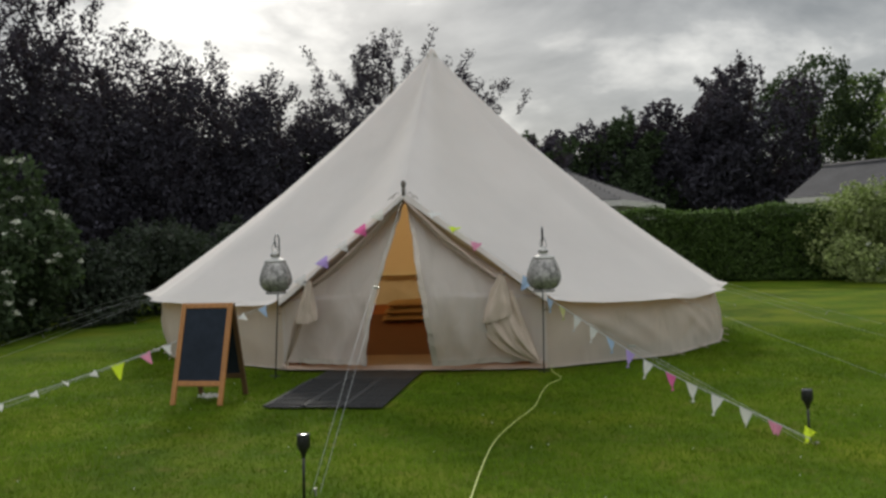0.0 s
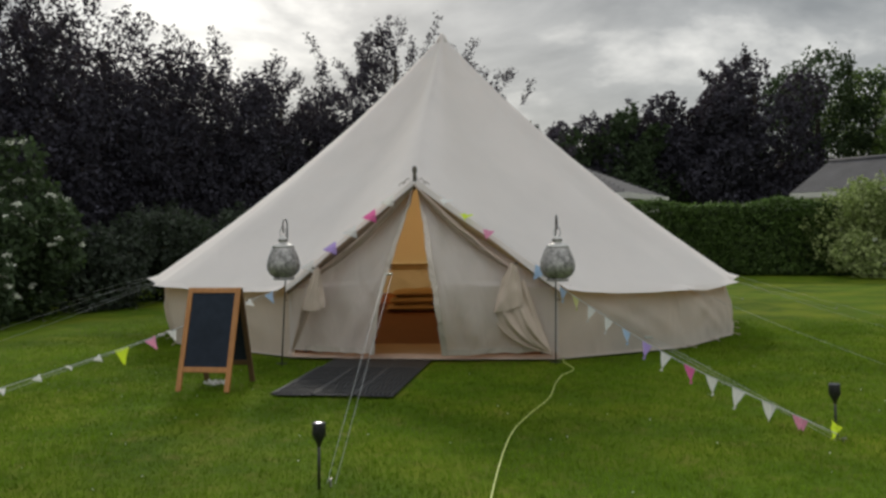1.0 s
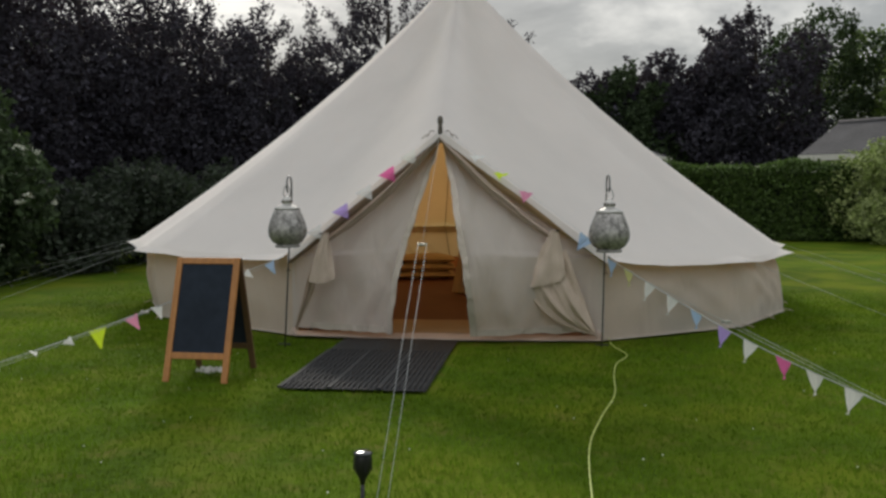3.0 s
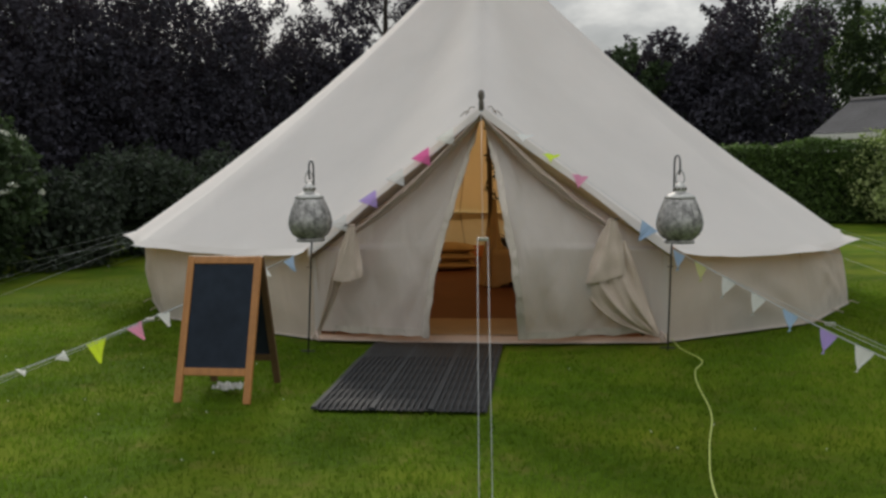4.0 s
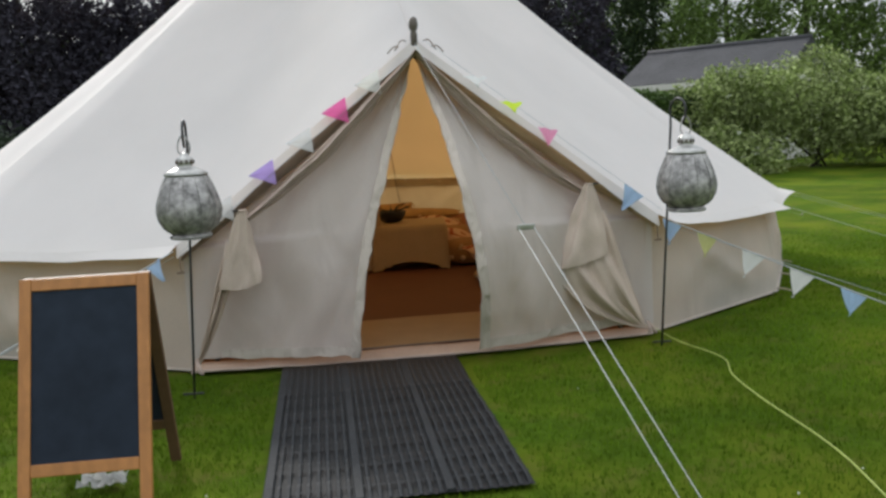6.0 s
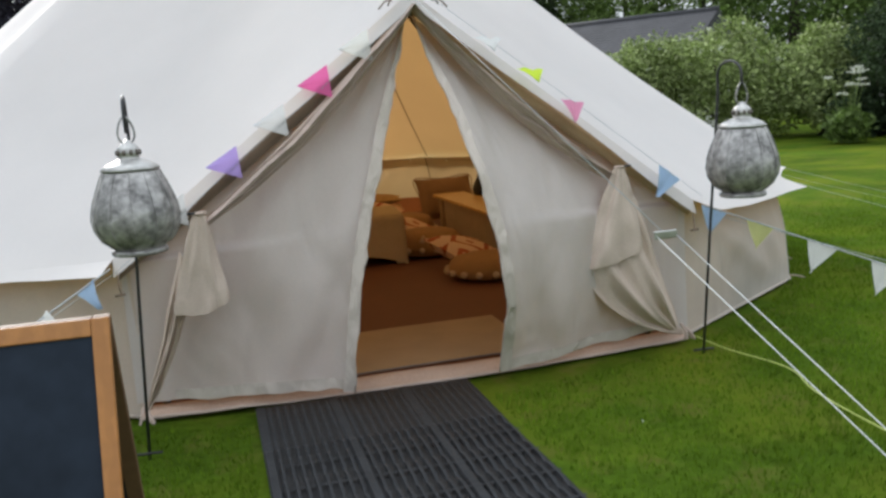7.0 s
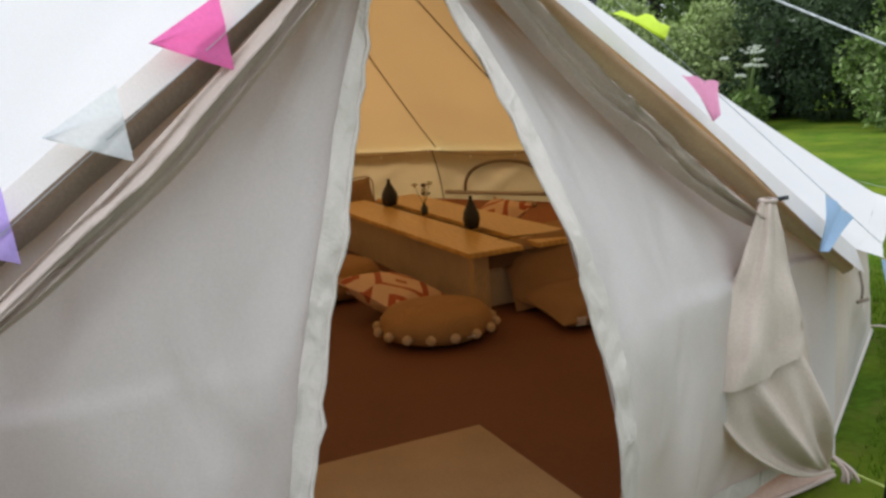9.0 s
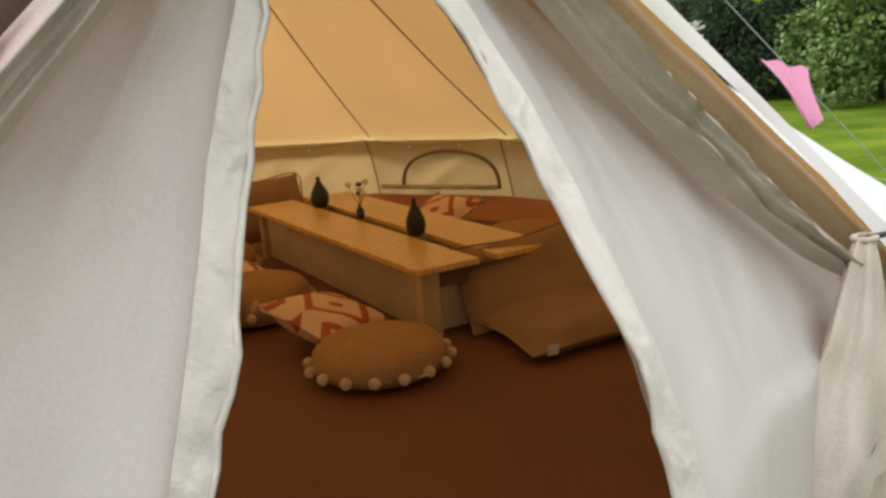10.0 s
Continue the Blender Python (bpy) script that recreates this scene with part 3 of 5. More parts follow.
    def pouch(u, v):
        edge_in = top_in * (1 - v) ** 2 + low * 2 * v * (1 - v) + foot * v * v
        p = mixv(mixv(top_out, foot, v), edge_in, u)
        gather = math.sin(math.pi * min(1, v + 0.05)) ** 0.7
        ridge = 0.020 * math.sin(17 * u + 2.5 * v + side) + 0.012 * math.sin(31 * u - 4 * v) + 0.03 * noise.noise((u * 3, v * 2.5, side))
        return p + Vector((0, -0.02 - ((0.055 if side < 0 else 0.085) * math.sin(math.pi * u ** 0.8) + ridge) * gather, 0))

    crumple(cloth("folded_door_cloth", pouch, 44, 34, BUNCH, tent, "slack fold of outer door cloth"), 0.007, 6)
    tube("cloth_edge", [pouch(1, i / 20) for i in range(21)], 0.006, BUNCH, tent, "stitched edge of the outer door", 6)
    ring_pts = [tie + Vector((0.024 * math.cos(t), -0.055 + 0.018 * math.sin(t), 0.0)) for t in np.linspace(0, 6.28, 13)]
    tube("tie_cord", ring_pts, 0.006, CURTAIN, tent, "cord tie")
    tube("toggle", [tie + Vector((0.0, -0.06, 0.0)), tie + Vector((0.05 * side, -0.075, 0.004))], 0.006, IRON, tent, "dark wooden toggle")
    # tail ends of the corner tie
    for q in range(5):
        e = foot + Vector((random.uniform(-0.05, 0.05), -0.05 - 0.05 * random.random(), -0.02))
        tube("tie_tail", bend([foot + Vector((0, -0.01, 0.05)), mixv(foot, e, 0.5) + Vector((0, -0.03, 0.03)), e], 4), 0.006, CURTAIN, tent, sides=5)
    # wall toggle beside the door
    g = corner + Vector((-side * 0.02, -0.03, -0.06))
    tube("toggle_loop", bend([g, g + Vector((0, -0.012, -0.05)), g + Vector((0.004, -0.006, -0.09))], 4), 0.004, TRIM, tent, sides=5)
    tube("toggle", [g + Vector((-0.022, -0.014, -0.09)), g + Vector((0.022, -0.014, -0.088))], 0.006, TRIM, tent, "dark wooden toggle", 6)


door_edge(1, DOOR_R)
door_edge(-1, DOOR_L)


def door_flap(side, line, hem_wide):
    """An inner door leaf hung from the sloping edge; its free edge follows line, (z, x, y) from the peak down."""
    corner = DOOR_R if side > 0 else DOOR_L
    tie_x = corner.x * 0.985
    heights, xs, ys = zip(*line[::-1])

    def edge(v):
        z = 1.72 - 1.65 * v
        x = sum(np.interp(z + d, heights, xs) for d in (-0.12, 0, 0.12)) / 3
        y = sum(np.interp(z + d, heights, ys) for d in (-0.12, 0, 0.12)) / 3
        return Vector((x + 0.010 * math.sin(9 * v + side) * v, y, z))

    def outer(v):
        if v < 0.55:
            p = mixv(PEAK, corner, v / 0.55 * 0.985)
            return Vector((p.x, 0.035, p.z - 0.07))
        w = (v - 0.55) / 0.45
        return Vector((tie_x, 0.035, 0.75 - 0.67 * w))

    def f(u, v):
        a, b = edge(v), outer(v)
        p = mixv(a, b, u)
        p.y = b.y + (a.y - b.y) * (1 - u) ** 1.7
        p.z = a.z * (1 - u ** 0.8) + b.z * u ** 0.8
        fold_ = 0.030 * math.sin(10 * u + 2.0 * v + side) * v * (1 - u) + 0.050 * noise.noise((u * 3.5 + 2.5 * v, v * 1.6, side * 3)) + 0.016 * math.sin(20 * (u - 0.45 * v) + 4 * noise.noise((u * 2, v * 2, side))) * v * (1 - u) + 0.016 * noise.noise((u * 8 + 5 * v, v * 2.5, side * 7)) + 0.005 * noise.noise((u * 22, v * 14, side))
        fold_ += -0.060 * max(0.0, math.sin(7.5 * (u * 1.3 + side * 0.35 * v) + 2 * side + 3 * noise.noise((u * 2, v * 2, 5)))) ** 2 * v * (1 - 0.5 * u)
        bottom = 0.018 * noise.noise((u * 7, 3, side)) * (v > 0.97)
        return p + Vector((0, 0.75 * fold_ * (1 - 0.65 * u) - 0.02 * math.sin(math.pi * v) * math.sin(math.pi * u), bottom))

    flap = cloth("door_flap", f, 56, 56, FLAP, tent, "pale inner door flap hanging from the door edge")

    def hem(u, v):
        p, q = f(0, v), f(0.12, v)
        d = (q - p)
        d = d.normalized() if d.length > 1e-5 else Vector((side, 0, 0))
        crinkle = 0.011 * noise.noise((v * 26, u * 2, side)) + 0.006 * noise.noise((v * 60, u, side)) + 0.004 * math.sin(34 * v)
        return p + d * hem_wide * u * min(1, 0.15 + 3 * v) + Vector((crinkle * (1 - u), -0.004 - 0.016 * u - abs(crinkle), 0))

    cloth("hem", hem, 4, 60, HEM, flap, "wide cream hem")
    def low_hem(u, v):
        p = f(0.02 + 0.80 * u, 0.965 + 0.035 * v)
        return p + Vector((0, -0.007 - 0.004 * noise.noise((u * 20, v, side)), 0))

    cloth("bottom_hem", low_hem, 60, 2, HEM, flap, "stitched bottom hem")
    tube("zip_edge", [hem(0, i / 40) for i in range(41)], 0.005, HEM, flap, "stitched zip edge", 6)


door_flap(-1, [(1.72, -0.012, -0.02), (1.5, -0.09, -0.09), (1.2, -0.18, -0.15), (0.9, -0.27, -0.20), (0.6, -0.34, -0.24), (0.3, -0.40, -0.22), (0.05, -0.44, -0.16)], 0.055)
door_flap(1, [(1.72, 0.012, -0.02), (1.5, 0.075, -0.15), (1.2, 0.14, -0.33), (0.9, 0.20, -0.47), (0.6, 0.24, -0.48), (0.3, 0.265, -0.37), (0.05, 0.28, -0.18)], 0.06)

# poles
pole_top = Vector((0, -0.10, 1.84))
for s in (-1, 1):
    tube("door_pole", [(s * 1.28, 0.16, 0.0), (s * 0.02, 0.05, 1.76)], 0.014, POLE, tent, "slim dark pole of the door frame")
tube("door_pole", [(0, -0.06, 1.74), (0, -0.09, 1.86)], 0.014, POLE, tent, "joint of the door frame")
lathe("pole_finial", [(0.018, -0.04), (0.020, 0.03), (0.014, 0.045), (0.022, 0.06), (0.026, 0.085), (0.020, 0.115), (0.006, 0.125)], POLE, tent, "turned dark pole end", 14, pole_top)
for s in (-1, 1):
    for j in range(2):
        p = mixv(PEAK, DOOR_R if s > 0 else DOOR_L, 0.035 + 0.03 * j)
        tube("loose_cord", bend([p + Vector((0, -0.01, 0.03)), p + Vector((0.03 * s, -0.03, 0.030)), p + Vector((0.065 * s, -0.04, -0.025 + 0.02 * j))], 4), 0.004, TRIM, tent, sides=5)
tube("center_pole", [(-0.13, 3.36, 0), (APEX.x, APEX.y, 3.95)], 0.028, POLE, tent, "upright centre pole", 12)

# groundsheet with raised edge, threshold
def floor_fan():
    rim = [wall_foot(bearing(k), WALL_R - 0.04, 0.012) for k in range(2, 16)]
    rim = [q for a_, b_ in zip(rim, rim[1:]) for q in (a_, mixv(a_, b_, 0.5))] + rim[-1:]
    rim = [Vector((1.38, 0.06, 0.012)), Vector((1.95, 0.50, 0.012))] + rim + [Vector((-1.98, 0.42, 0.012)), Vector((-1.34, 0.06, 0.012))]
    front = [Vector((-1.36 + 2.76 * i / 12, 0.04 - 0.05 * math.sin(math.pi * i / 12), 0.012)) for i in range(1, 12)]
    loop = rim + front
    verts = [Vector((CX, CY, 0.012))] + loop
    n = len(loop)
    return verts, [(0, 1 + i, 1 + (i + 1) % n) for i in range(n)], rim


fv, ff, fr = floor_fan()
mesh("groundsheet", fv, ff, SHEET, tent, "red-brown groundsheet", smooth=False)


def bund(u, v):
    s = u * (len(fr) - 3)
    i = min(int(s), len(fr) - 4)
    p = mixv(fr[1 + i], fr[2 + i], s - i)
    out = Vector((p.x - CX, p.y - CY, 0)).normalized()
    return p + out * (0.05 * v - 0.16 * (1 - v)) + Vector((0, 0, 0.004 + 0.16 * v + 0.012 * noise.noise((p.x * 2, p.y * 2, 1))))


cloth("groundsheet_bund", bund, 90, 4, BUND, tent, "raised terracotta edge of the groundsheet")


def threshold(u, v):
    x = -1.37 + 2.78 * u
    bow = math.sin(math.pi * u)
    y = 0.07 - 0.09 * bow - 0.05 * (1 - v)
    z = 0.030 + 0.030 * math.sin(math.pi * v) + 0.006 * noise.noise((x * 5, v * 2, 2)) - 0.02 * (1 - v)
    return Vector((x, y + (0.06 + 0.07 * bow) * v, z))


cloth("threshold_strip", threshold, 50, 8, LIP, tent, "pinkish canvas threshold lip")
tube("threshold_edge", [threshold(i / 30, 0) + Vector((0, 0, 0.006)) for i in range(31)], 0.009, CURTAIN, tent, "pale rolled edge", 6)


# arched window in the back wall
def back_window(k):
    a0, a1 = bearing(k), bearing(k + 1)
    p0, p1 = wall_foot(a0, WALL_R - 0.06), wall_foot(a1, WALL_R - 0.06)
    rail = []
    for i in range(25):
        t = math.pi * i / 24
        rail.append(mixv(p0, p1, 0.40 - 0.36 * math.cos(t)) + Vector((0, 0, 0.25 + 0.31 * math.sin(t) ** 0.7)))
    tube("window_binding", rail, 0.016, TRIM, tent, "brown arched window binding", 6)
    tube("window_sill_roll", [mixv(p0, p1, 0.06) + Vector((0, 0, 0.26)), mixv(p0, p1, 0.94) + Vector((0, 0, 0.255))], 0.020, HEM, tent, "rolled window cover", 8)


back_window(5)


# fairy lights along the inner eave
def fairy_lights():
    wire = thing("fairy_lights", "string of tiny unlit fairy lights along the tent eave", "fairy lights")
    pts = []
    for k in range(3, 10):
        for i in range(8):
            u = i / 8
            p = mixv(eave(bearing(k), WALL_R - 0.05, 0.02), eave(bearing(k + 1), WALL_R - 0.05, 0.02), u)
            pts.append(p - Vector((0, 0, 0.05 * math.sin(math.pi * u))))
    tube("wire", pts, 0.003, TRIM, wire, "thin brown wire", 5)
    for i in range(0, len(pts), 3):
        lathe("bulb", [(0.004, 0.0), (0.010, -0.01), (0.009, -0.024), (0.002, -0.032)], LABELCLOTH, wire, "small pale bulb", 8, pts[i])


fairy_lights()


# ---- things in front of the tent ----
def door_mat():
    mat_ = thing("door_mat", "black ribbed rubber mat on the lawn before the tent door", "mat")
    x0, x1, y0, y1 = -0.86, 0.15, -2.035, -0.07

    def z(x, y):
        return 0.006 + 0.006 * noise.noise((x * 1.5, y * 1.5, 2))

    def tall(y):
        return 0.014 if y < -0.62 else 0.002

    def base(u, v):
        x, y = x0 + (x1 - x0) * u, y0 + (y1 - y0) * v
        return Vector((x + 0.012 * noise.noise((y * 2, 1, 1)) * (u > 0.5), y, z(x, y) + 0.004))

    cloth("base", base, 10, 20, RUBBER, mat_)
    wide = (x1 - x0) / 3
    for s in range(3):
        for r in range(9):
            cx = x0 + wide * s + wide * (r + 0.5) / 9
            verts, faces = [], []
            nseg = 36
            for i in range(nseg + 1):
                y = y0 + (y1 - y0) * i / nseg
                w = 0.0080 if r else 0.021
                zz = z(cx, y) + 0.005
                up = tall(y) * (0.25 if i % 4 == 0 and r else 1.0)
                verts += [(cx - w, y, zz), (cx - w * 0.7, y, zz + up), (cx + w * 0.7, y, zz + up), (cx + w, y, zz)]
            for i in range(nseg):
                for c in range(3):
                    a = i * 4 + c
                    faces.append((a, a + 1, a + 5, a + 4))
            faces += [(0, 1, 2, 3), tuple(nseg * 4 + q for q in (3, 2, 1, 0))]
            mesh("rib", verts, faces, RUBBERTOP, mat_, smooth=False)
    for i in range(9):
        y = y0 + (y1 - y0) * (i + 0.5) / 9
        verts, faces = sheet_data(lambda u, v: Vector((x0 + (x1 - x0) * u, y - 0.006 + 0.012 * v, z(x0 + (x1 - x0) * u, y) + 0.005 + 0.9 * tall(y))), 12, 1)
        mesh("cross_rib", verts, faces, RUBBERTOP, mat_, smooth=False)



door_mat()


def chalkboard():
    board = thing("chalkboard_sign", "folding wooden A-board with two blank chalkboards on the lawn", "sign board", pose(-1.48, -1.62, 0, 0, 0, -2))
    wide, top, tilt_f, tilt_b = 0.475, 0.848, -0.28, 0.24
    # the back leaf has its shade in the wood colour
    for name, foot_y, wood in (("front_leaf", tilt_f, OAK), ("back_leaf", tilt_b, DARKSHADED)):
        sgn = 1 if foot_y > 0 else -1
        leaf = thing(name, "", "")
        leaf.parent = board
        up = Vector((0, -foot_y, top)).normalized()
        face = Vector((0, sgn * top, abs(foot_y))).normalized()

        def on(x, h):
            return Vector((x, foot_y + sgn * 0.012, 0)) + up * h

        long_ = (Vector((0, foot_y, 0)) - Vector((0, 0, top))).length
        for s in (-1, 1):
            part("stile", beam(on(s * (wide / 2 - 0.022), 0), on(s * (wide / 2 - 0.022), long_), 0.044, 0.024, 0.004, face), wood, leaf)
        for h, w in ((long_ - 0.024, 0.046), (0.185, 0.046)):
            part("rail", beam(on(-wide / 2 + 0.045, h), on(wide / 2 - 0.045, h), w, 0.022, 0.004, face), wood, leaf)
        part("slate", beam(on(0, 0.205), on(0, long_ - 0.045), wide - 0.08, 0.008, 0.001, face), SLATE, leaf, "blank dusty blackboard panel")
    for s in (-1, 1):
        lathe("hinge", [(0.008, -0.02), (0.010, -0.012), (0.010, 0.012), (0.008, 0.02)], STEEL, board, "small steel hinge", 8, (s * 0.19, 0.0, top - 0.035))


chalkboard()


def plant_wisp():
    wisp = thing("plastic_wrapper", "crumpled clear plastic wrapper on grass under the sign", "wrapper", pose(-1.50, -1.60, 0))
    rng = random.Random(4)
    verts, faces = sheet_data(lambda u, v: Vector(((u - 0.5) * 0.17 + rng.uniform(-0.012, 0.012), (v - 0.5) * 0.10 + rng.uniform(-0.012, 0.012), rng.uniform(0.005, 0.055))), 9, 6)
    mesh("film", verts, faces, FLAGS["lace"], wisp, smooth=False)


plant_wisp()


def lantern_hook(fx, fy, x, y, lx, ly, lz, rise):
    hook = thing("shepherd_hook", "black iron shepherd hook stuck in the lawn", "garden hook", group="lantern hooks")
    top = lz + rise
    d = Vector((lx - x, ly - y, 0))
    arc = [Vector((x, y, top - 0.1))] + [Vector((x, y, top)) + d * (0.5 - 0.5 * math.cos(t)) + Vector((0, 0, 0.06 * math.sin(t) - 0.01)) for t in np.linspace(0, math.pi, 9)]
    arc += [Vector((lx, ly, top - 0.05)), Vector((lx, ly, top - 0.085)) - d * 0.15]
    tube("rod", [Vector((fx, fy, -0.04)), Vector(((fx + x) / 2, (fy + y) / 2, 0.65)), *arc], 0.0065, IRON, hook, sides=8)
    tube("foot_bar", [(fx - 0.055, fy, 0.012), (fx + 0.055, fy - 0.01, 0.012)], 0.006, IRON, hook, sides=6)
    lan = thing("lantern", "large mottled galvanised metal lantern hanging from the hook", "lantern", pose(lx, ly, lz), group="hanging lanterns")
    body = [(r * 0.88, z) for r, z in [(0.100, 0.0), (0.105, 0.012), (0.118, 0.022), (0.150, 0.045), (0.175, 0.085), (0.183, 0.125), (0.176, 0.17), (0.160, 0.215), (0.138, 0.262), (0.120, 0.296), (0.112, 0.308)]]
    lathe("body", body, STEEL, lan, "mottled galvanised steel body", 40, wave=lambda a, z: 0.006 * math.sin(12 * a))
    lathe("foot", [(0.098, -0.012), (0.104, -0.008), (0.104, 0.006), (0.09, 0.01)], STEEL, lan, sides=32)
    cap = lathe("cap", [(0.106, 0.304), (0.109, 0.312), (0.085, 0.330), (0.046, 0.346), (0.038, 0.352), (0.040, 0.358), (0.040, 0.386), (0.035, 0.394), (0.022, 0.404), (0.010, 0.418), (0.004, 0.42)], CAPSTEEL, lan, "brighter steel cap", 32)
    for q in range(10):
        a = q * math.pi / 5
        lathe("vent_bead", [(0.006, -0.010), (0.008, 0.0), (0.006, 0.010)], POLE, cap, sides=6, center=(0.040 * math.cos(a), 0.040 * math.sin(a), 0.372))
    loop = [Vector((0.023 * math.sin(t) * (1.25 + 0.4 * math.cos(t)), 0, 0.455 - 0.052 * math.cos(t))) for t in np.linspace(0, 2 * math.pi, 19)]
    tube("ring", loop, 0.004, STEEL, lan, "wire carrying ring", 6)
    for q in range(12):
        a = q * math.pi / 6
        pts = [Vector(((r + 0.001) * math.cos(a), (r + 0.001) * math.sin(a), z)) for r, z in body[2:]]
        tube("rib", pts, 0.003, STEEL, lan, sides=5)
    return lan


lantern_hook(1.387, -0.18, 1.405, -0.32, 1.42, -0.49, 0.835, 0.558)
lantern_hook(-1.311, -0.426, -1.238, -0.40, -1.235, -0.54, 0.865, 0.53)


def torch(x, y, top, lean):
    t = thing("garden_torch", "black plastic solar garden torch stuck in the lawn", "garden light", pose(x, y, 0, 0, lean, 0), group="solar torches")
    tube("stake", [(0, 0, -0.05), (0, 0, top - 0.10)], 0.008, PLASTIC, t)
    lathe("cup", [(0.009, top - 0.125), (0.016, top - 0.10), (0.030, top - 0.075), (0.036, top - 0.045), (0.034, top - 0.02), (0.032, top - 0.008)], PLASTIC, t, "flared black cup", 18)
    for q in range(6):
        a = q * math.pi / 3
        part("cup_bar", beam((0.035 * math.cos(a), 0.035 * math.sin(a), top - 0.07), (0.033 * math.cos(a), 0.033 * math.sin(a), top - 0.006), 0.006, 0.004, 0, (math.cos(a), math.sin(a), 0)), PLASTIC, t)
    lathe("solar_cap", [(0.036, top - 0.010), (0.037, top - 0.002), (0.030, top + 0.002), (0.002, top + 0.003)], GLASS, t, "glossy solar panel cap", 18)


torch(0.25, -4.42, 0.335, 1)
torch(3.18, -3.03, 0.325, -2)

cable = thing("extension_cable", "lime green electric cable lying across the lawn", "cable")
tube("cable_run", [p + Vector((0, 0, 0.012)) for p in bend([(1.46, 0.12, 0.01), (1.47, -0.25, 0.01), (1.56, -0.62, 0), (1.46, -0.95, 0), (1.41, -1.35, 0), (1.37, -2.0, 0), (1.25, -2.6, 0), (1.16, -3.24, 0), (1.15, -4.3, 0), (1.2, -5.5, 0), (1.34, -7.2, 0), (1.5, -10, 0)], 10)], 0.0036, CABLE, cable, sides=6)


# guy ropes
def guy(a, b, slider_at=None, double=False):
    rope = thing("guy_rope", "white guy rope pegged into the lawn beside the tent", "rope", group="guy ropes")
    a, b = Vector(a), Vector(b)
    side = Vector((b.y - a.y, a.x - b.x, 0)).normalized() * 0.028
    if slider_at:
        s = mixv(a, b, slider_at)
        tube("cord", [a, s], 0.0014, CORD, rope, sides=6)
        for q in (-1, 1):
            tube("cord", [s + side * q, b + side * q * 0.8], 0.0014, CORD, rope, sides=6)
        part("slider", block((0.064, 0.010, 0.020), Matrix.Translation(s), 0.003), CAPSTEEL, rope, "metal rope slider")
    else:
        tube("cord", [a, mixv(a, b, 0.5) - Vector((0, 0, 0.015)), b], 0.0013, CORD, rope, sides=5)
    tube("peg", [b + (b - a).normalized() * 0.03 + Vector((0, 0, -0.08)), b + Vector((0, 0, 0.03)), b + (b - a).normalized() * 0.03 + Vector((0, 0, 0.035))], 0.006, STEEL, rope, "steel peg", 6)


guy((0, -0.12, 1.82), (0.297, -4.36, 0.0), 0.462)
for k in range(2, 16):
    guy(eave(bearing(k), EAVE_R + 0.08, 0.03), ring(bearing(k), 6.2, 0.0))
guy(eave(bearing(14), EAVE_R + 0.08, 0.01), (-8.44, 6.41, 0.0))
guy(eave(bearing(15), EAVE_R + 0.08, 0.01), (-8.0, 5.2, 0.0))


# bunting
def flag_mesh():
    n = 6
    verts, faces = [], []
    for j in range(n + 1):
        v = j / n
        half = 0.072 * (1 - v)
        for i in range(n + 1):
            u = 2 * i / n - 1
            verts.append((half * u, 0.012 * math.sin(3 * v + 2 * u) * v + 0.006 * math.sin(6 * u), -0.145 * v))
    w = n + 1
    faces = [(j * w + i, j * w + i + 1, (j + 1) * w + i + 1, (j + 1) * w + i) for j in range(n) for i in range(n)]
    return verts, faces


def bunting(label, points, flags, thick=0.0035):
    string = thing("bunting", label, "bunting", group="bunting strings")
    pts = bend(points, 10)
    tube("string", pts, thick, CORD, string, "white string", 6)
    lengths = np.concatenate([[0], np.cumsum([(b - a).length for a, b in zip(pts, pts[1:])])])
    for s, color, turn, swing, *size in flags:
        d = s * lengths[-1]
        i = min(int(np.searchsorted(lengths, d)), len(pts) - 1)
        i = max(i, 1)
        p = mixv(pts[i - 1], pts[i], (d - lengths[i - 1]) / max(1e-6, lengths[i] - lengths[i - 1]))
        run = (pts[i] - pts[i - 1]).normalized()
        down = (Vector((0, 0, -1)) + run * run.z).normalized()
        m = Matrix((run, run.cross(-down).normalized() * -1, -down)).transposed().to_4x4()
        m = Matrix.Translation(p) @ m @ pose(0, 0, 0, swing, turn, 0) @ Matrix.Scale(size[0] if size else 1.0, 4)
        verts, faces = flag_mesh()
        ob = mesh("flag", verts, faces, FLAGS[color], string, color + " triangular cloth flag")
        ob.matrix_basis = m


ER, EL = Vector((1.44, -0.13, 0.74)), Vector((-1.40, -0.13, 0.74))
PR, PL = Vector((3.16, -3.14, 0.03)), Vector((-3.12, -3.12, 0.04))
row = ["blue", "yellow", "white", "white", "blue", "purple", "white", "pink", "white", "white", "white", "rose"]
at_ = [0.015, 0.085, 0.172, 0.255, 0.335, 0.425, 0.50, 0.585, 0.66, 0.745, 0.83, 0.91]
bunting("pastel triangle bunting from the tent eave to a peg", [ER, mixv(ER, PR, 0.5) + Vector((0, 0, -0.085)), PR], [(s, c, 3 * math.sin(7 * s), 14 * math.sin(23 * s)) for s, c in zip(at_, row)] + [(0.985, "lime", 80, 70)])
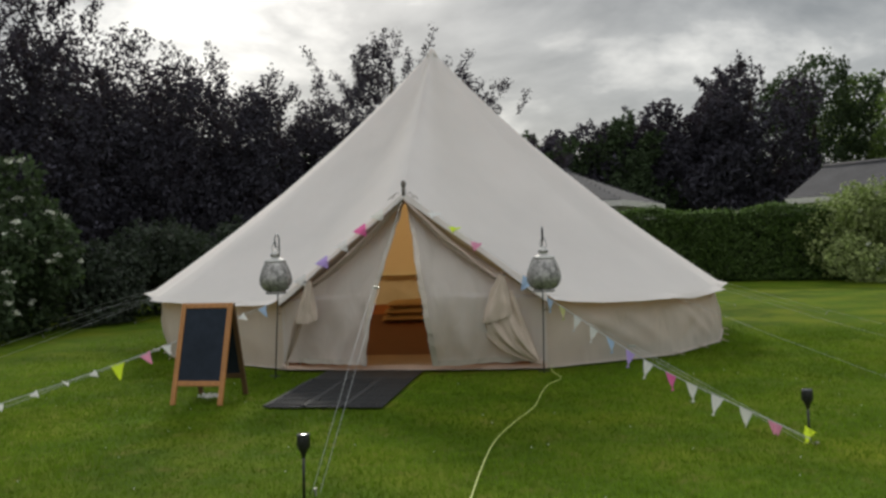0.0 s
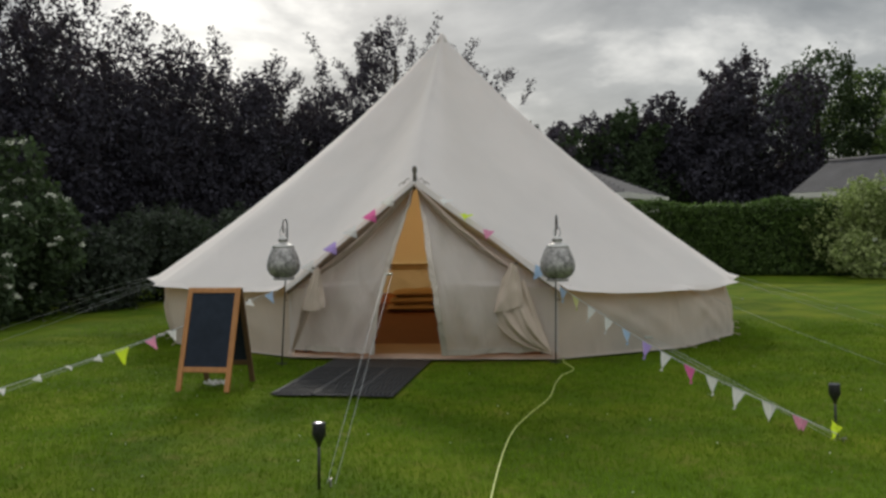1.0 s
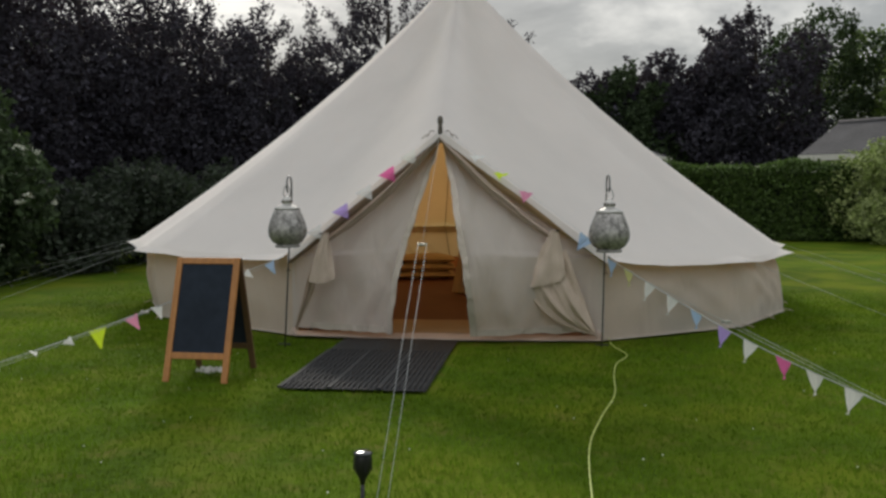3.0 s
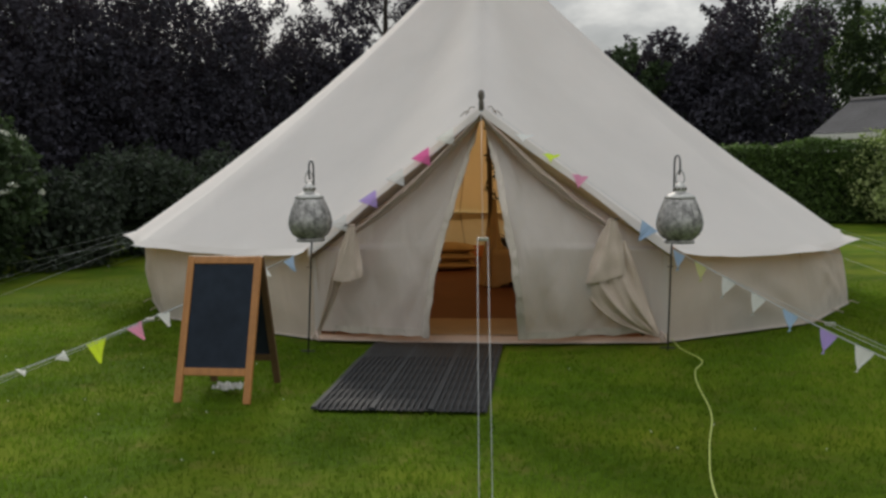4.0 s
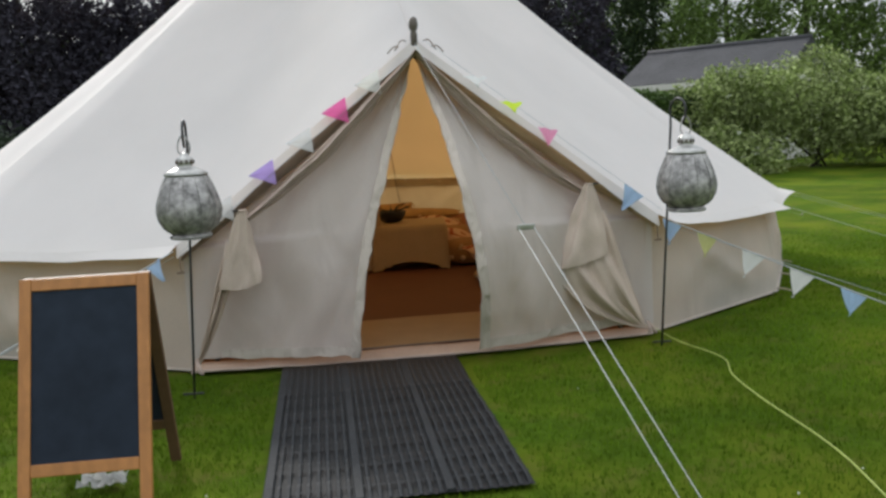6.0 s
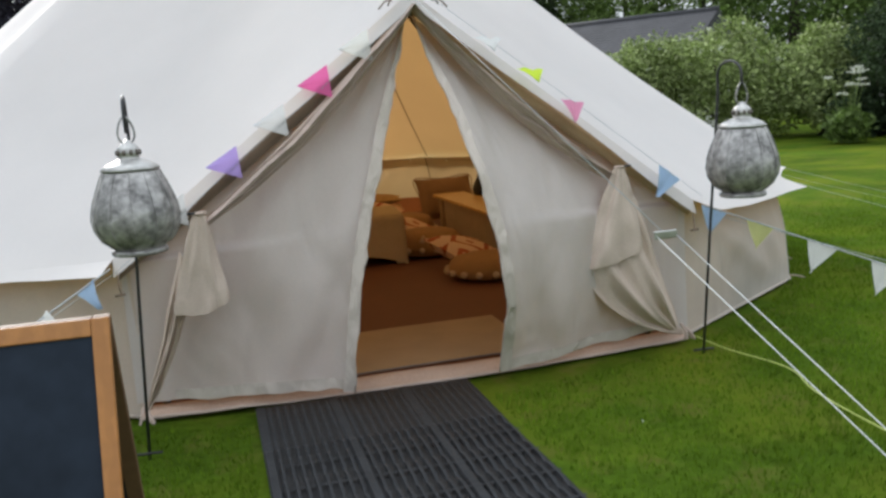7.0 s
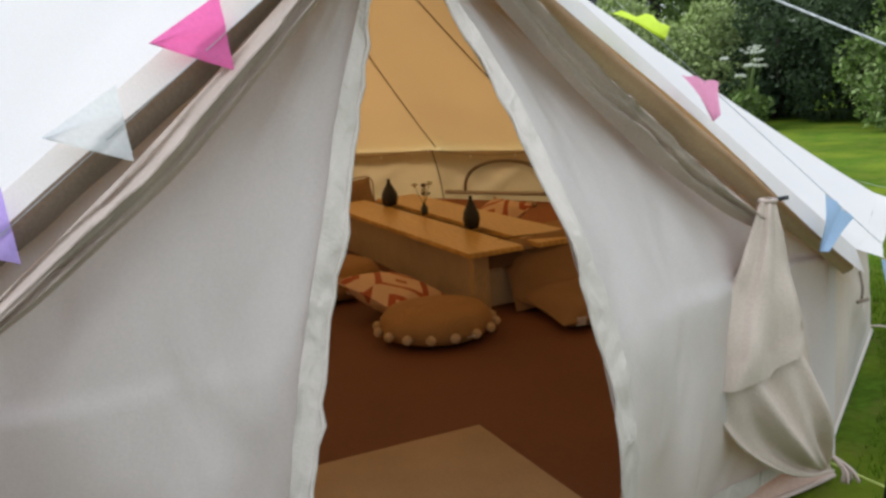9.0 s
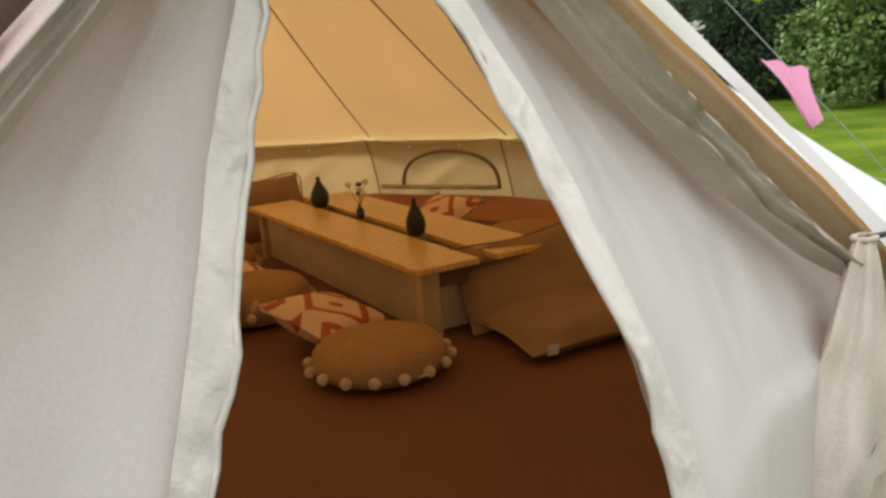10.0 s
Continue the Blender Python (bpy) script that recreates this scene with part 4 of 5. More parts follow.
left_flags = [(0.05, "blue", 10, 12, 0.8), (0.13, "white", 25, 50, 0.6), (0.22, "white", -20, 66, 0.6), (0.31, "white", 30, 50, 0.7), (0.385, "white", -14, 40, 0.75), (0.45, "rose", 8, 30, 0.8), (0.53, "lime", -6, 8, 1.0), (0.60, "white", 24, 64, 0.55), (0.67, "white", -30, 70, 0.5), (0.75, "white", 20, 66, 0.55), (0.83, "white", -18, 60, 0.6), (0.91, "pink", 12, 62, 0.55)]
bunting("pastel bunting partly rolled round its string past the sign", [EL, mixv(EL, PL, 0.5) + Vector((0, 0, -0.04)), PL], [(s, c, turn, swing, size) for s, c, turn, swing, size in left_flags])
for a_, b_ in ((ER, PR), (EL, PL)):
    guy(a_ + Vector((0, 0.02, -0.03)), b_ + Vector((0.03, 0.02, -0.05)), 0.42)
PE = PEAK + Vector((0, -0.075, -0.03))
up_r = [Vector((0, 0.01, 0.05)) + mixv(PE, ER + Vector((0, 0.03, 0.0)), s) + Vector((0, -0.015, 0)) for s in (0.03, 0.25, 0.5, 0.75, 1.0)]
up_l = [mixv(PE, EL + Vector((0, 0.03, 0.0)), s) + Vector((0.01, 0.02, -0.03)) for s in (0.03, 0.25, 0.5, 0.75, 1.0)]
bunting("pastel bunting along the tent door edge", up_r, [(0.20, "white", -30, -66), (0.345, "lime", -30, -68), (0.50, "rose", -24, -38, 0.85), (0.87, "blue", 0, -8)], 0.001)
bunting("pastel bunting along the tent door edge", up_l, [(0.13, "white", 238, 3), (0.27, "pink", 238, 0), (0.42, "lace", 238, 4), (0.58, "purple", 238, 2), (0.76, "lace", 236, 2)], 0.001)


# ---- things inside the tent ----
inner_mat = thing("entrance_mat", "beige coir runner on the groundsheet inside the door", "mat")
cloth("runner", lambda u, v: Vector((-0.81 + 1.45 * u, 0.19 + 0.80 * v + 0.03 * math.sin(2 * u), 0.024 + 0.003 * noise.noise((u * 6, v * 4, 1)))), 16, 8, COIR, inner_mat)
tube("binding", [Vector((-0.81 + 1.45 * u, 0.19 + 0.03 * math.sin(2 * u), 0.020)) for u in np.linspace(0, 1, 12)], 0.007, TRIM, inner_mat, sides=5)


def low_table():
    table = thing("low_table", "long low picnic table with two pine planks inside the tent", "low table")
    x0, x1, y0, y1, top = 1.33, 2.12, 2.42, 5.05, 0.38
    gap = 0.10
    w = (x1 - x0 - gap) / 2
    for i in range(2):
        cx = x0 + w / 2 + i * (w + gap)
        part("plank", block((w, y1 - y0, 0.032), pose(cx, (y0 + y1) / 2, top - 0.016), 0.006), PINE, table, "varnished pine plank")
    part("runner_board", block((gap + 0.06, y1 - y0 - 0.06, 0.014), pose((x0 + x1) / 2, (y0 + y1) / 2, top - 0.040), 0.003), DARKSHADED, table, "dark sunken middle board")
    for s in (x0 + 0.09, x1 - 0.09):
        def skirt(u, v, s=s):
            y = y0 + 0.10 + (y1 - y0 - 0.2) * u
            return Vector((s + 0.012 * noise.noise((y * 2, v, s)) + 0.01 * v, y, top - 0.035 - (top - 0.05) * v))
        cloth("hessian_skirt", skirt, 30, 6, PALEHESSIAN, table, "hessian side panel")
    for x in (x0 + 0.10, x1 - 0.10):
        for y in (y0 + 0.10, y1 - 0.10):
            part("leg", block((0.10, 0.07, top - 0.034), pose(x, y, (top - 0.034) / 2), 0.004), PALEWOOD, table)
    for y in (y0 + 0.10, y1 - 0.10):
        part("end_rail", block((x1 - x0 - 0.3, 0.03, 0.09), pose((x0 + x1) / 2, y, top - 0.085), 0.003), DARKSHADED, table)
    for y, out in ((y0 + 0.125, -1), (y1 - 0.125, 1)):
        def end_cloth(u, v, y=y, out=out):
            return Vector((x0 + 0.16 + (x1 - x0 - 0.32) * u, y + out * 0.008 * noise.noise((u * 4, v * 2, y)), top - 0.05 - (top - 0.07) * v))
        cloth("end_skirt", end_cloth, 14, 6, PALEHESSIAN, table, "hessian end panel")


low_table()


def bottle_vase(x, y, z, s):
    v = thing("bottle_vase", "small black ceramic bottle vase on the low table", "vase", pose(x, y, z), group="black vases")
    lathe("vessel", [(0.040 * s, 0.0), (0.055 * s, 0.012), (0.066 * s, 0.06), (0.060 * s, 0.10), (0.040 * s, 0.14), (0.018 * s, 0.175), (0.012 * s, 0.20), (0.016 * s, 0.212)], VASE, v, "", 20)


bottle_vase(1.70, 4.55, 0.38, 1.0)
bottle_vase(1.71, 3.14, 0.38, 0.86)


def posy(x, y):
    p = thing("flower_posy", "sprig of cream flowers in a tiny bottle", "flowers", pose(x, y, 0.38))
    lathe("bottle", [(0.022, 0), (0.026, 0.01), (0.026, 0.05), (0.010, 0.075), (0.010, 0.09)], GLASS, p, "tiny dark glass bottle", 12)
    rng = random.Random(5)
    for i in range(6):
        e = Vector((rng.uniform(-0.07, 0.07), rng.uniform(-0.05, 0.05), rng.uniform(0.13, 0.22)))
        stem = tube("stem", bend([(0, 0, 0.07), e * 0.55 + Vector((0, 0, 0.03)), e], 4), 0.002, DEEP, p, sides=5)
        lathe("bloom", [(0.004, -0.008), (0.020, 0.0), (0.024, 0.012), (0.010, 0.022)], DARKSHADED if i % 3 == 0 else BLOSSOM, stem, "", 8, e)


posy(1.72, 3.92)


def pillow_data(sx, sy, h, n=14, dent=0.0, seed=0):
    """A stuffed square: two bulged faces that meet in a seam with drawn-in sides."""
    verts, faces = [], []
    w = n + 1
    for sgn in (1, -1):
        for j in range(w):
            for i in range(w):
                u, v = 2 * i / n - 1, 2 * j / n - 1
                pull = 1 - 0.07 * (1 - v * v) * abs(u) ** 3
                pull2 = 1 - 0.07 * (1 - u * u) * abs(v) ** 3
                bulge = max(0.0, (1 - abs(u) ** 2.6) * (1 - abs(v) ** 2.6)) ** 0.55
                z = sgn * h / 2 * bulge
                if sgn > 0:
                    z -= dent * math.exp(-4 * (u * u + v * v)) - 0.02 * noise.noise((u * 1.7 + seed, v * 1.7, seed)) * bulge
                verts.append((sx / 2 * u * pull, sy / 2 * v * pull2, z))
    for s in range(2):
        o = s * w * w
        for j in range(n):
            for i in range(n):
                q = (o + j * w + i, o + j * w + i + 1, o + (j + 1) * w + i + 1, o + (j + 1) * w + i)
                faces.append(q if s == 0 else q[::-1])
    return verts, faces


def pillow(name, label, m, sx, sy, h, mat, group, seed, tag_at=None, tassels=False):
    p = thing(name, label, "cushion", m, group=group)
    mesh("cover", *pillow_data(sx, sy, h, 14, 0.02, seed), mat, p)
    rim = [Vector((sx / 2 * a, sy / 2 * b, 0)) for a, b in ((-1, -1), (0, -0.93), (1, -1), (0.93, 0), (1, 1), (0, 0.93), (-1, 1), (-0.93, 0), (-1, -1))]
    tube("piping", bend(rim, 5), 0.006, mat, p, sides=5)
    if tag_at:
        part("label_tag", block((0.05, 0.004, 0.055), pose(*tag_at, 20, 0, -10), 0), LABELCLOTH, p, "small white care label")
    if tassels:
        for a, b in ((-1, -1), (1, -1), (1, 1), (-1, 1)):
            lathe("tassel", [(0.004, 0.03), (0.014, 0.015), (0.018, -0.012), (0.020, -0.03)], POM, p, "", 8, (sx / 2 * a * 1.02, sy / 2 * b * 1.02, 0))
    return p


def pouf(m, r, h, group, label_deg=None):
    p = thing("round_cushion", "round woven jute floor cushion edged with wool pompoms", "cushion", m, group=group)
    lathe("cover", [(r * 0.80, 0.004), (r * 0.97, 0.03), (r, h * 0.42), (r * 0.965, h * 0.66), (r * 0.86, h * 0.86), (r * 0.6, h * 0.98), (r * 0.3, h * 1.02), (r * 0.02, h * 1.0)], JUTE, p, "spiral woven jute", 40)
    ball = None
    for q in range(16):
        a = q * math.pi / 8 + 0.1
        verts, faces = [], []
        if ball is None:
            bm = bmesh.new()
            bmesh.ops.create_icosphere(bm, subdivisions=2, radius=0.027)
            for v in bm.verts:
                v.co *= 1 + 0.10 * noise.noise(v.co * 90)
            ball = part("pompom", bm, POM, p, "cream wool pompom", True)
            o = ball
        else:
            o = new("pompom", ball.data)
            o.parent = p
            o["label"] = "cream wool pompom"
        o.location = ((r + 0.015) * math.cos(a), (r + 0.015) * math.sin(a), h * 0.34)
    if label_deg is not None:
        a = radians(label_deg)
        part("label_tag", block((0.05, 0.004, 0.04), pose((r + 0.012) * math.cos(a), (r + 0.012) * math.sin(a), h * 0.30, 70, 0, label_deg + 90), 0), LABELCLOTH, p, "small white care label")


G = "cushions round the low table"
PAT = "peach kilim cushion with brick-red diamonds on the groundsheet"
pouf(pose(1.02, 2.24, 0.02, 0, 0, 10), 0.30, 0.17, G, -88)
pillow("patterned_cushion", PAT, pose(1.02, 2.77, 0.13, 14, 12, 25), 0.55, 0.50, 0.20, PEACH, G, 1, tassels=True)
pouf(pose(0.86, 3.50, 0.02, 0, 0, 40), 0.31, 0.22, G)
pillow("patterned_cushion", PAT, pose(0.84, 3.93, 0.17, 20, 10, 40), 0.52, 0.50, 0.20, PEACH, G, 2, tassels=True)
pouf(pose(0.88, 4.55, 0.02, 0, 0, 70), 0.31, 0.24, G)
pillow("patterned_cushion", PAT, pose(0.85, 5.10, 0.18, 20, 12, 15), 0.50, 0.50, 0.22, PEACH, G, 3, tassels=True)
pillow("floor_cushion", "large flat brown hessian floor cushion with white label", pose(1.91, 2.09, 0.095, 3, -3, -6), 0.66, 0.60, 0.18, HESSIAN, G, 4, (-0.23, -0.30, 0.004))
pillow("floor_cushion", "brown hessian cushion leaning on the low table end", pose(1.96, 2.42, 0.235, 46, -6, -14), 0.76, 0.48, 0.17, HESSIAN, G, 5)
pouf(pose(2.52, 2.70, 0.02, 0, 0, 15), 0.33, 0.18, G, -60)
pouf(pose(2.60, 3.42, 0.02, 0, 0, 35), 0.29, 0.24, G)
pillow("patterned_cushion", PAT, pose(2.62, 4.55, 0.16, 28, 0, -80), 0.50, 0.48, 0.18, PEACH, G, 7, tassels=True)
pillow("floor_cushion", "brown hessian cushion propped at the far table end", pose(1.55, 5.30, 0.30, 62, 0, 6), 0.66, 0.50, 0.18, HESSIAN, G, 8)
pillow("floor_cushion", "ochre cushion against the tent wall", pose(0.25, 6.2, 0.22, 40, 0, 0), 0.70, 0.55, 0.22, DRAPE, G, 9)


def cloth_table():
    t = thing("cloth_covered_table", "small square side table under a beige linen cloth", "side table", pose(0.27, 3.54, 0, 0, 0, -6))
    s, top = 0.36, 0.44
    part("tabletop", block((2 * s - 0.02, 2 * s - 0.02, 0.03), pose(0, 0, top - 0.02), 0.004), PALEWOOD, t)
    for a in (-1, 1):
        for b in (-1, 1):
            part("leg", block((0.05, 0.05, top - 0.035), pose(a * (s - 0.06), b * (s - 0.06), (top - 0.035) / 2), 0.004), PALEWOOD, t)

    def drape(u, v):
        a = 2 * math.pi * u
        c, d = math.cos(a), math.sin(a)
        k = 1 / max(abs(c), abs(d))
        sq = Vector((c * k, d * k, 0)) * s
        if v < 0.4:
            return sq * (v / 0.4) + Vector((0, 0, top + 0.002))
        w = (v - 0.4) / 0.6
        flare = 1 + 0.02 * w + 0.06 * w * (k - 1) + 0.035 * w * math.sin(9 * a) * (0.4 + (k - 1))
        hang = (0.34 + 0.22 * (k - 1)) * w
        return sq * flare + Vector((0, 0, top + 0.002 - 0.004 * w - min(hang, top - 0.012)))

    cloth("tablecloth", drape, 96, 16, CLOTH, t, "creased beige linen cloth")


cloth_table()


def dark_bowl():
    b = thing("wicker_bowl", "dark wicker bowl of dried stems on the side table", "bowl", pose(0.10, 3.60, 0.444))
    lathe("bowl", [(0.06, 0.0), (0.11, 0.02), (0.14, 0.07), (0.15, 0.11), (0.135, 0.11), (0.10, 0.04)], VASE, b, "", 20, wave=lambda a, z: 0.03 * math.sin(11 * a))
    rng = random.Random(9)
    for i in range(14):
        e = Vector((rng.uniform(-0.22, 0.22), rng.uniform(-0.16, 0.16), rng.uniform(0.12, 0.20)))
        tube("stem", bend([(0, 0, 0.05), e * 0.5 + Vector((0, 0, 0.05)), e], 4), 0.004, VASE, b, sides=5)


dark_bowl()


def pole_drape():
    d = thing("pole_drape", "pale cloth wrapped round the lower tent pole", "drape", pose(-0.12, 3.36, 0))

    def f(u, v):
        a = 2 * math.pi * u
        r = 0.045 + 0.11 * v ** 1.6 + 0.03 * math.sin(6 * a + 2 * v) * v
        return Vector((r * math.cos(a), r * math.sin(a), 1.02 - 0.99 * v))

    cloth("cloth", f, 48, 18, CLOTH, d)
    g = thing("leaf_garland", "dark leaf garland wound round the tent pole", "garland", pose(-0.12, 3.36, 0))
    pts = [Vector((0.05 * math.cos(3 * t), 0.05 * math.sin(3 * t), 1.02 + 0.16 * t)) for t in np.linspace(0, 6.5, 60)]
    tube("vine", pts, 0.006, BARK, g, sides=5)
    rng = random.Random(3)
    verts, faces = [], []
    for p in pts:
        for _ in range(4):
            c = p + Vector((rng.uniform(-0.05, 0.05), rng.uniform(-0.05, 0.05), rng.uniform(-0.03, 0.03)))
            x = Vector((rng.uniform(-1, 1), rng.uniform(-1, 1), rng.uniform(-1, 1))).normalized()
            y = x.cross(Vector((rng.uniform(-1, 1), 0.3, 1))).normalized()
            b = len(verts)
            verts += [c - x * 0.03, c + y * 0.014, c + x * 0.03, c - y * 0.014]
            faces.append((b, b + 1, b + 2, b + 3))
    mesh("leaves", verts, faces, DEEP, g, smooth=False)


pole_drape()


def stool():
    b = thing("wooden_stool", "low plain pale wooden stool beside the tent door", "stool", pose(1.62, 0.84, 0.012, 0, 0, 34))
    part("seat", block((0.46, 0.32, 0.035), pose(0.23, -0.16, 0.43), 0.004), PALEWOOD, b)
    for x in (0.03, 0.43):
        for y in (-0.03, -0.29):
            part("leg", block((0.05, 0.05, 0.412), pose(x, y, 0.206), 0.004), PALEWOOD, b)
    for y in (-0.03, -0.29):
        part("apron", block((0.35, 0.02, 0.06), pose(0.23, y, 0.38), 0.002), PALEWOOD, b)


stool()


def bag(x, y, turn):
    g = thing("holdall", "black fabric holdall on the floor under the stool", "bag", pose(x, y, 0.012, 0, 0, turn))
    verts, faces = pillow_data(0.30, 0.20, 0.24, 12, 0.02, 3)
    mesh("body", [(a, b, c + 0.12) for a, b, c in verts], faces, VASE, g)
    tube("strap", bend([(-0.08, -0.05, 0.20), (-0.04, -0.08, 0.28), (0.04, -0.08, 0.28), (0.08, -0.05, 0.20)], 6), 0.010, RUBBER, g)
    mesh("lime_pocket", [(a * 0.3 + 0.02, b * 0.16 - 0.10, c * 0.6 + 0.10) for a, b, c in verts], faces, FLAGS["lime"], g, "small lime green pocket")


bag(1.90, 0.84, 34)


def throw_pile(m, label, mat, sx, sy, h, seed):
    t = thing("folded_throw", label, "blanket", m)
    for i in range(3):
        verts, faces = pillow_data(sx * (1 - 0.05 * i), sy * (1 - 0.06 * i), h / 2.4, 14, 0.0, seed + i)
        mesh("fold", [(a + 0.02 * i, b, c + h * (i + 0.5) / 3) for a, b, c in verts], faces, mat, t)


throw_pile(pose(-0.95, 5.2, 0.02, 0, 0, 10), "cream folded bedding heaped by the tent wall", CLOTH, 1.0, 0.7, 0.34, 2)
throw_pile(pose(0.55, 5.95, 0.02, 0, 0, -8), "ochre throw heaped by the tent wall", DRAPE, 1.3, 0.6, 0.32, 6)


# ---- planting and houses round the lawn ----
def leaf_cards(rng, centers, radii, count, size, shell=0.55, squash=1.0):
    """Many small leaves on and in the given blobs."""
    centers, radii = np.asarray(centers, float), np.asarray(radii, float)
    share = radii**2 / (radii**2).sum()
    pick = rng.choice(len(centers), count, p=share)
    d = rng.normal(size=(count, 3))
    d /= np.linalg.norm(d, axis=1)[:, None]
    r = radii[pick] * (shell + (1.08 - shell) * rng.random(count) ** 0.6) * (1 + 0.22 * np.sin(d[:, 0] * 7 + pick) * np.sin(d[:, 2] * 6 + 2 * pick))
    c = centers[pick] + d * r[:, None] * np.array([1, 1, squash])
    x = rng.normal(size=(count, 3))
    x /= np.linalg.norm(x, axis=1)[:, None]
    y = np.cross(x, rng.normal(size=(count, 3)))
    y /= np.linalg.norm(y, axis=1)[:, None]
    s = size * rng.uniform(0.6, 1.35, count)[:, None]
    v = np.stack([c - x * s, c + y * s * 0.55 + x * s * 0.1, c + x * s, c - y * s * 0.55 + x * s * 0.1], 1)
    v[:, :, 2] = np.maximum(v[:, :, 2], 0.02)
    return v.reshape(-1, 3).tolist(), np.arange(4 * count).reshape(-1, 4).tolist()


def tree(x, y, height, spread, mat, label, seed, count=9000, leaf=0.11, low=0.12, twigs=8, group="trees", thin=0.0):
    rng = np.random.default_rng(seed)
    t = thing("tree", label, "tree", pose(x, y, 0), group=group)
    trunk = [Vector((0, 0, -0.1)), Vector((rng.uniform(-0.1, 0.1), rng.uniform(-0.1, 0.1), height * 0.35)), Vector((rng.uniform(-0.3, 0.3), rng.uniform(-0.3, 0.3), height * 0.82))]
    tube("trunk", bend(trunk, 5), 0, BARK, t, "", 8, [0.035 * height * (1 - 0.085 * i) for i in range(11)])
    centers, radii = [], []
    n = 16
    for i in range(n):
        h = low + (0.86 - low) * (i + 0.5) / n
        out = spread * (0.30 + 0.62 * math.sin(math.pi * min(1, 0.18 + 0.75 * h)) * rng.uniform(0.6, 1.1))
        a = 2.4 * i + rng.uniform(-0.4, 0.4)
        c = Vector((out * 0.62 * math.cos(a), out * 0.62 * math.sin(a), height * h))
        centers.append(c)
        radii.append(spread * rng.uniform(0.28, 0.46) * (1.15 - 0.55 * h))
        if i % 2 == 0:
            s = Vector((0, 0, height * max(0.1, h - 0.16)))
            tube("limb", bend([s, mixv(s, c, 0.5) + Vector((0, 0, 0.1)), c], 4), 0, BARK, t, "", 6, [0.055 * (1 - 0.09 * q) for q in range(9)])
    verts, faces = leaf_cards(rng, centers, radii, count, leaf)
    # the crown thins out towards the top
    top = np.array(verts).reshape(-1, 4, 3)
    level = top[:, 0, 2] / height
    stay = rng.random(len(top)) > thin * np.clip((level - 0.55) / 0.3, 0, 1)
    verts = top[stay].reshape(-1, 3).tolist()
    faces = faces[:int(stay.sum())]
    # loose sprays that break the outline
    for _ in range(twigs):
        a, rr = rng.uniform(0, 2 * np.pi), spread * rng.uniform(0.25, 0.95)
        p = Vector((rr * math.cos(a), rr * math.sin(a), height * rng.uniform(0.62, 0.86)))
        e = p + Vector((0.4 * math.cos(a), 0.4 * math.sin(a), rng.uniform(0.35, 0.95))) * (height / 7)
        v2, f2 = tube_data([p, mixv(p, e, 0.5) + Vector((0.05, 0, 0)), e], 0.012, 4)
        b = len(verts)
        verts += [tuple(q) for q in v2]
        faces += [tuple(q + b for q in f) for f in f2]
        spray = [mixv(p, e, s) for s in np.linspace(0.2, 1.0, 7)]
        v3, f3 = leaf_cards(rng, spray, [0.22] * 7, 90, leaf * 0.9, 0.2)
        b = len(verts)
        verts += v3
        faces += [tuple(q + b for q in f) for f in f3]
    mesh("crown", verts, faces, mat, t, "", smooth=False)


def spot(heading, dist):
    a = radians(heading)
    return 1.7 + dist * math.sin(a), -8.9 + dist * math.cos(a)


BEECH = "dark copper beech tree with dense purple-black leaves at the lawn edge"
for i, (hd, d, h, w) in enumerate([(-48, 17, 6.6, 3.0), (-42, 17.5, 6.8, 3.0), (-37, 18, 7.2, 3.0), (-33, 19, 6.6, 2.8), (-29.5, 20, 6.25, 2.7), (-26, 21, 6.25, 2.7), (-22.5, 22, 6.7, 2.6), (-18.5, 23, 6.2, 2.5), (-15, 24, 5.7, 2.5), (-11.5, 24.5, 8.1, 2.5), (-7.5, 25, 7.2, 2.2), (-4, 27, 4.8, 2.2)]):
    tree(*spot(hd, d * 1.32), h * (1.24 if hd < -29 else 1.13), w * 1.2, PURPLE, BEECH, 20 + i, 30000, 0.066, 0.04, 26, "copper beech belt", 0.82 if hd < -31 else 0.6 if hd < -20 else 0.25)
for i, (hd, d, h, w) in enumerate([(-45, 22, 7.0, 3.6), (-38, 23, 6.6, 3.6), (-31, 24.5, 6.0, 3.6), (-24, 26, 5.6, 3.6), (-17, 28, 5.2, 3.6), (-10, 29, 6.0, 3.6)]):
    tree(*spot(hd, d * 1.4), h * 1.05, w * 1.2, PURPLE if i % 2 else DEEP, "dark shadowy tree behind the beech belt", 60 + i, 8000, 0.19, 0.03, 4, "trees behind the belt")
FAR = "dark tree beyond the hedge against the clouds"
for i, (hd, d, h, w, m) in enumerate([(-2.5, 36, 6.4, 3.2, DEEP), (0.8, 37, 7.0, 3.0, PURPLE), (3.4, 37, 7.3, 2.8, DEEP), (6.2, 38, 7.9, 3.0, PURPLE), (8.6, 37, 7.6, 2.8, PURPLE), (11.2, 38, 9.8, 3.6, PURPLE), (14.6, 42, 10.3, 3.9, DEEP), (17.8, 44, 7.8, 3.5, GREEN), (21.5, 40, 7.8, 3.6, GREEN), (25.5, 38, 8.2, 3.8, GREEN), (30, 36, 8.6, 3.8, GREEN), (35, 34, 7.2, 3.8, GREEN), (41, 32, 7.0, 3.8, DEEP)]):
    tree(*spot(hd, d * 1.2), h * (1.25 if m == GREEN else 1.03), w * 1.2, m, FAR if m != GREEN else "green leafy tree beyond the shrub border", 90 + i, 26000 if m != GREEN else 16000, 0.11, 0.05, 8, "trees beyond the hedge")


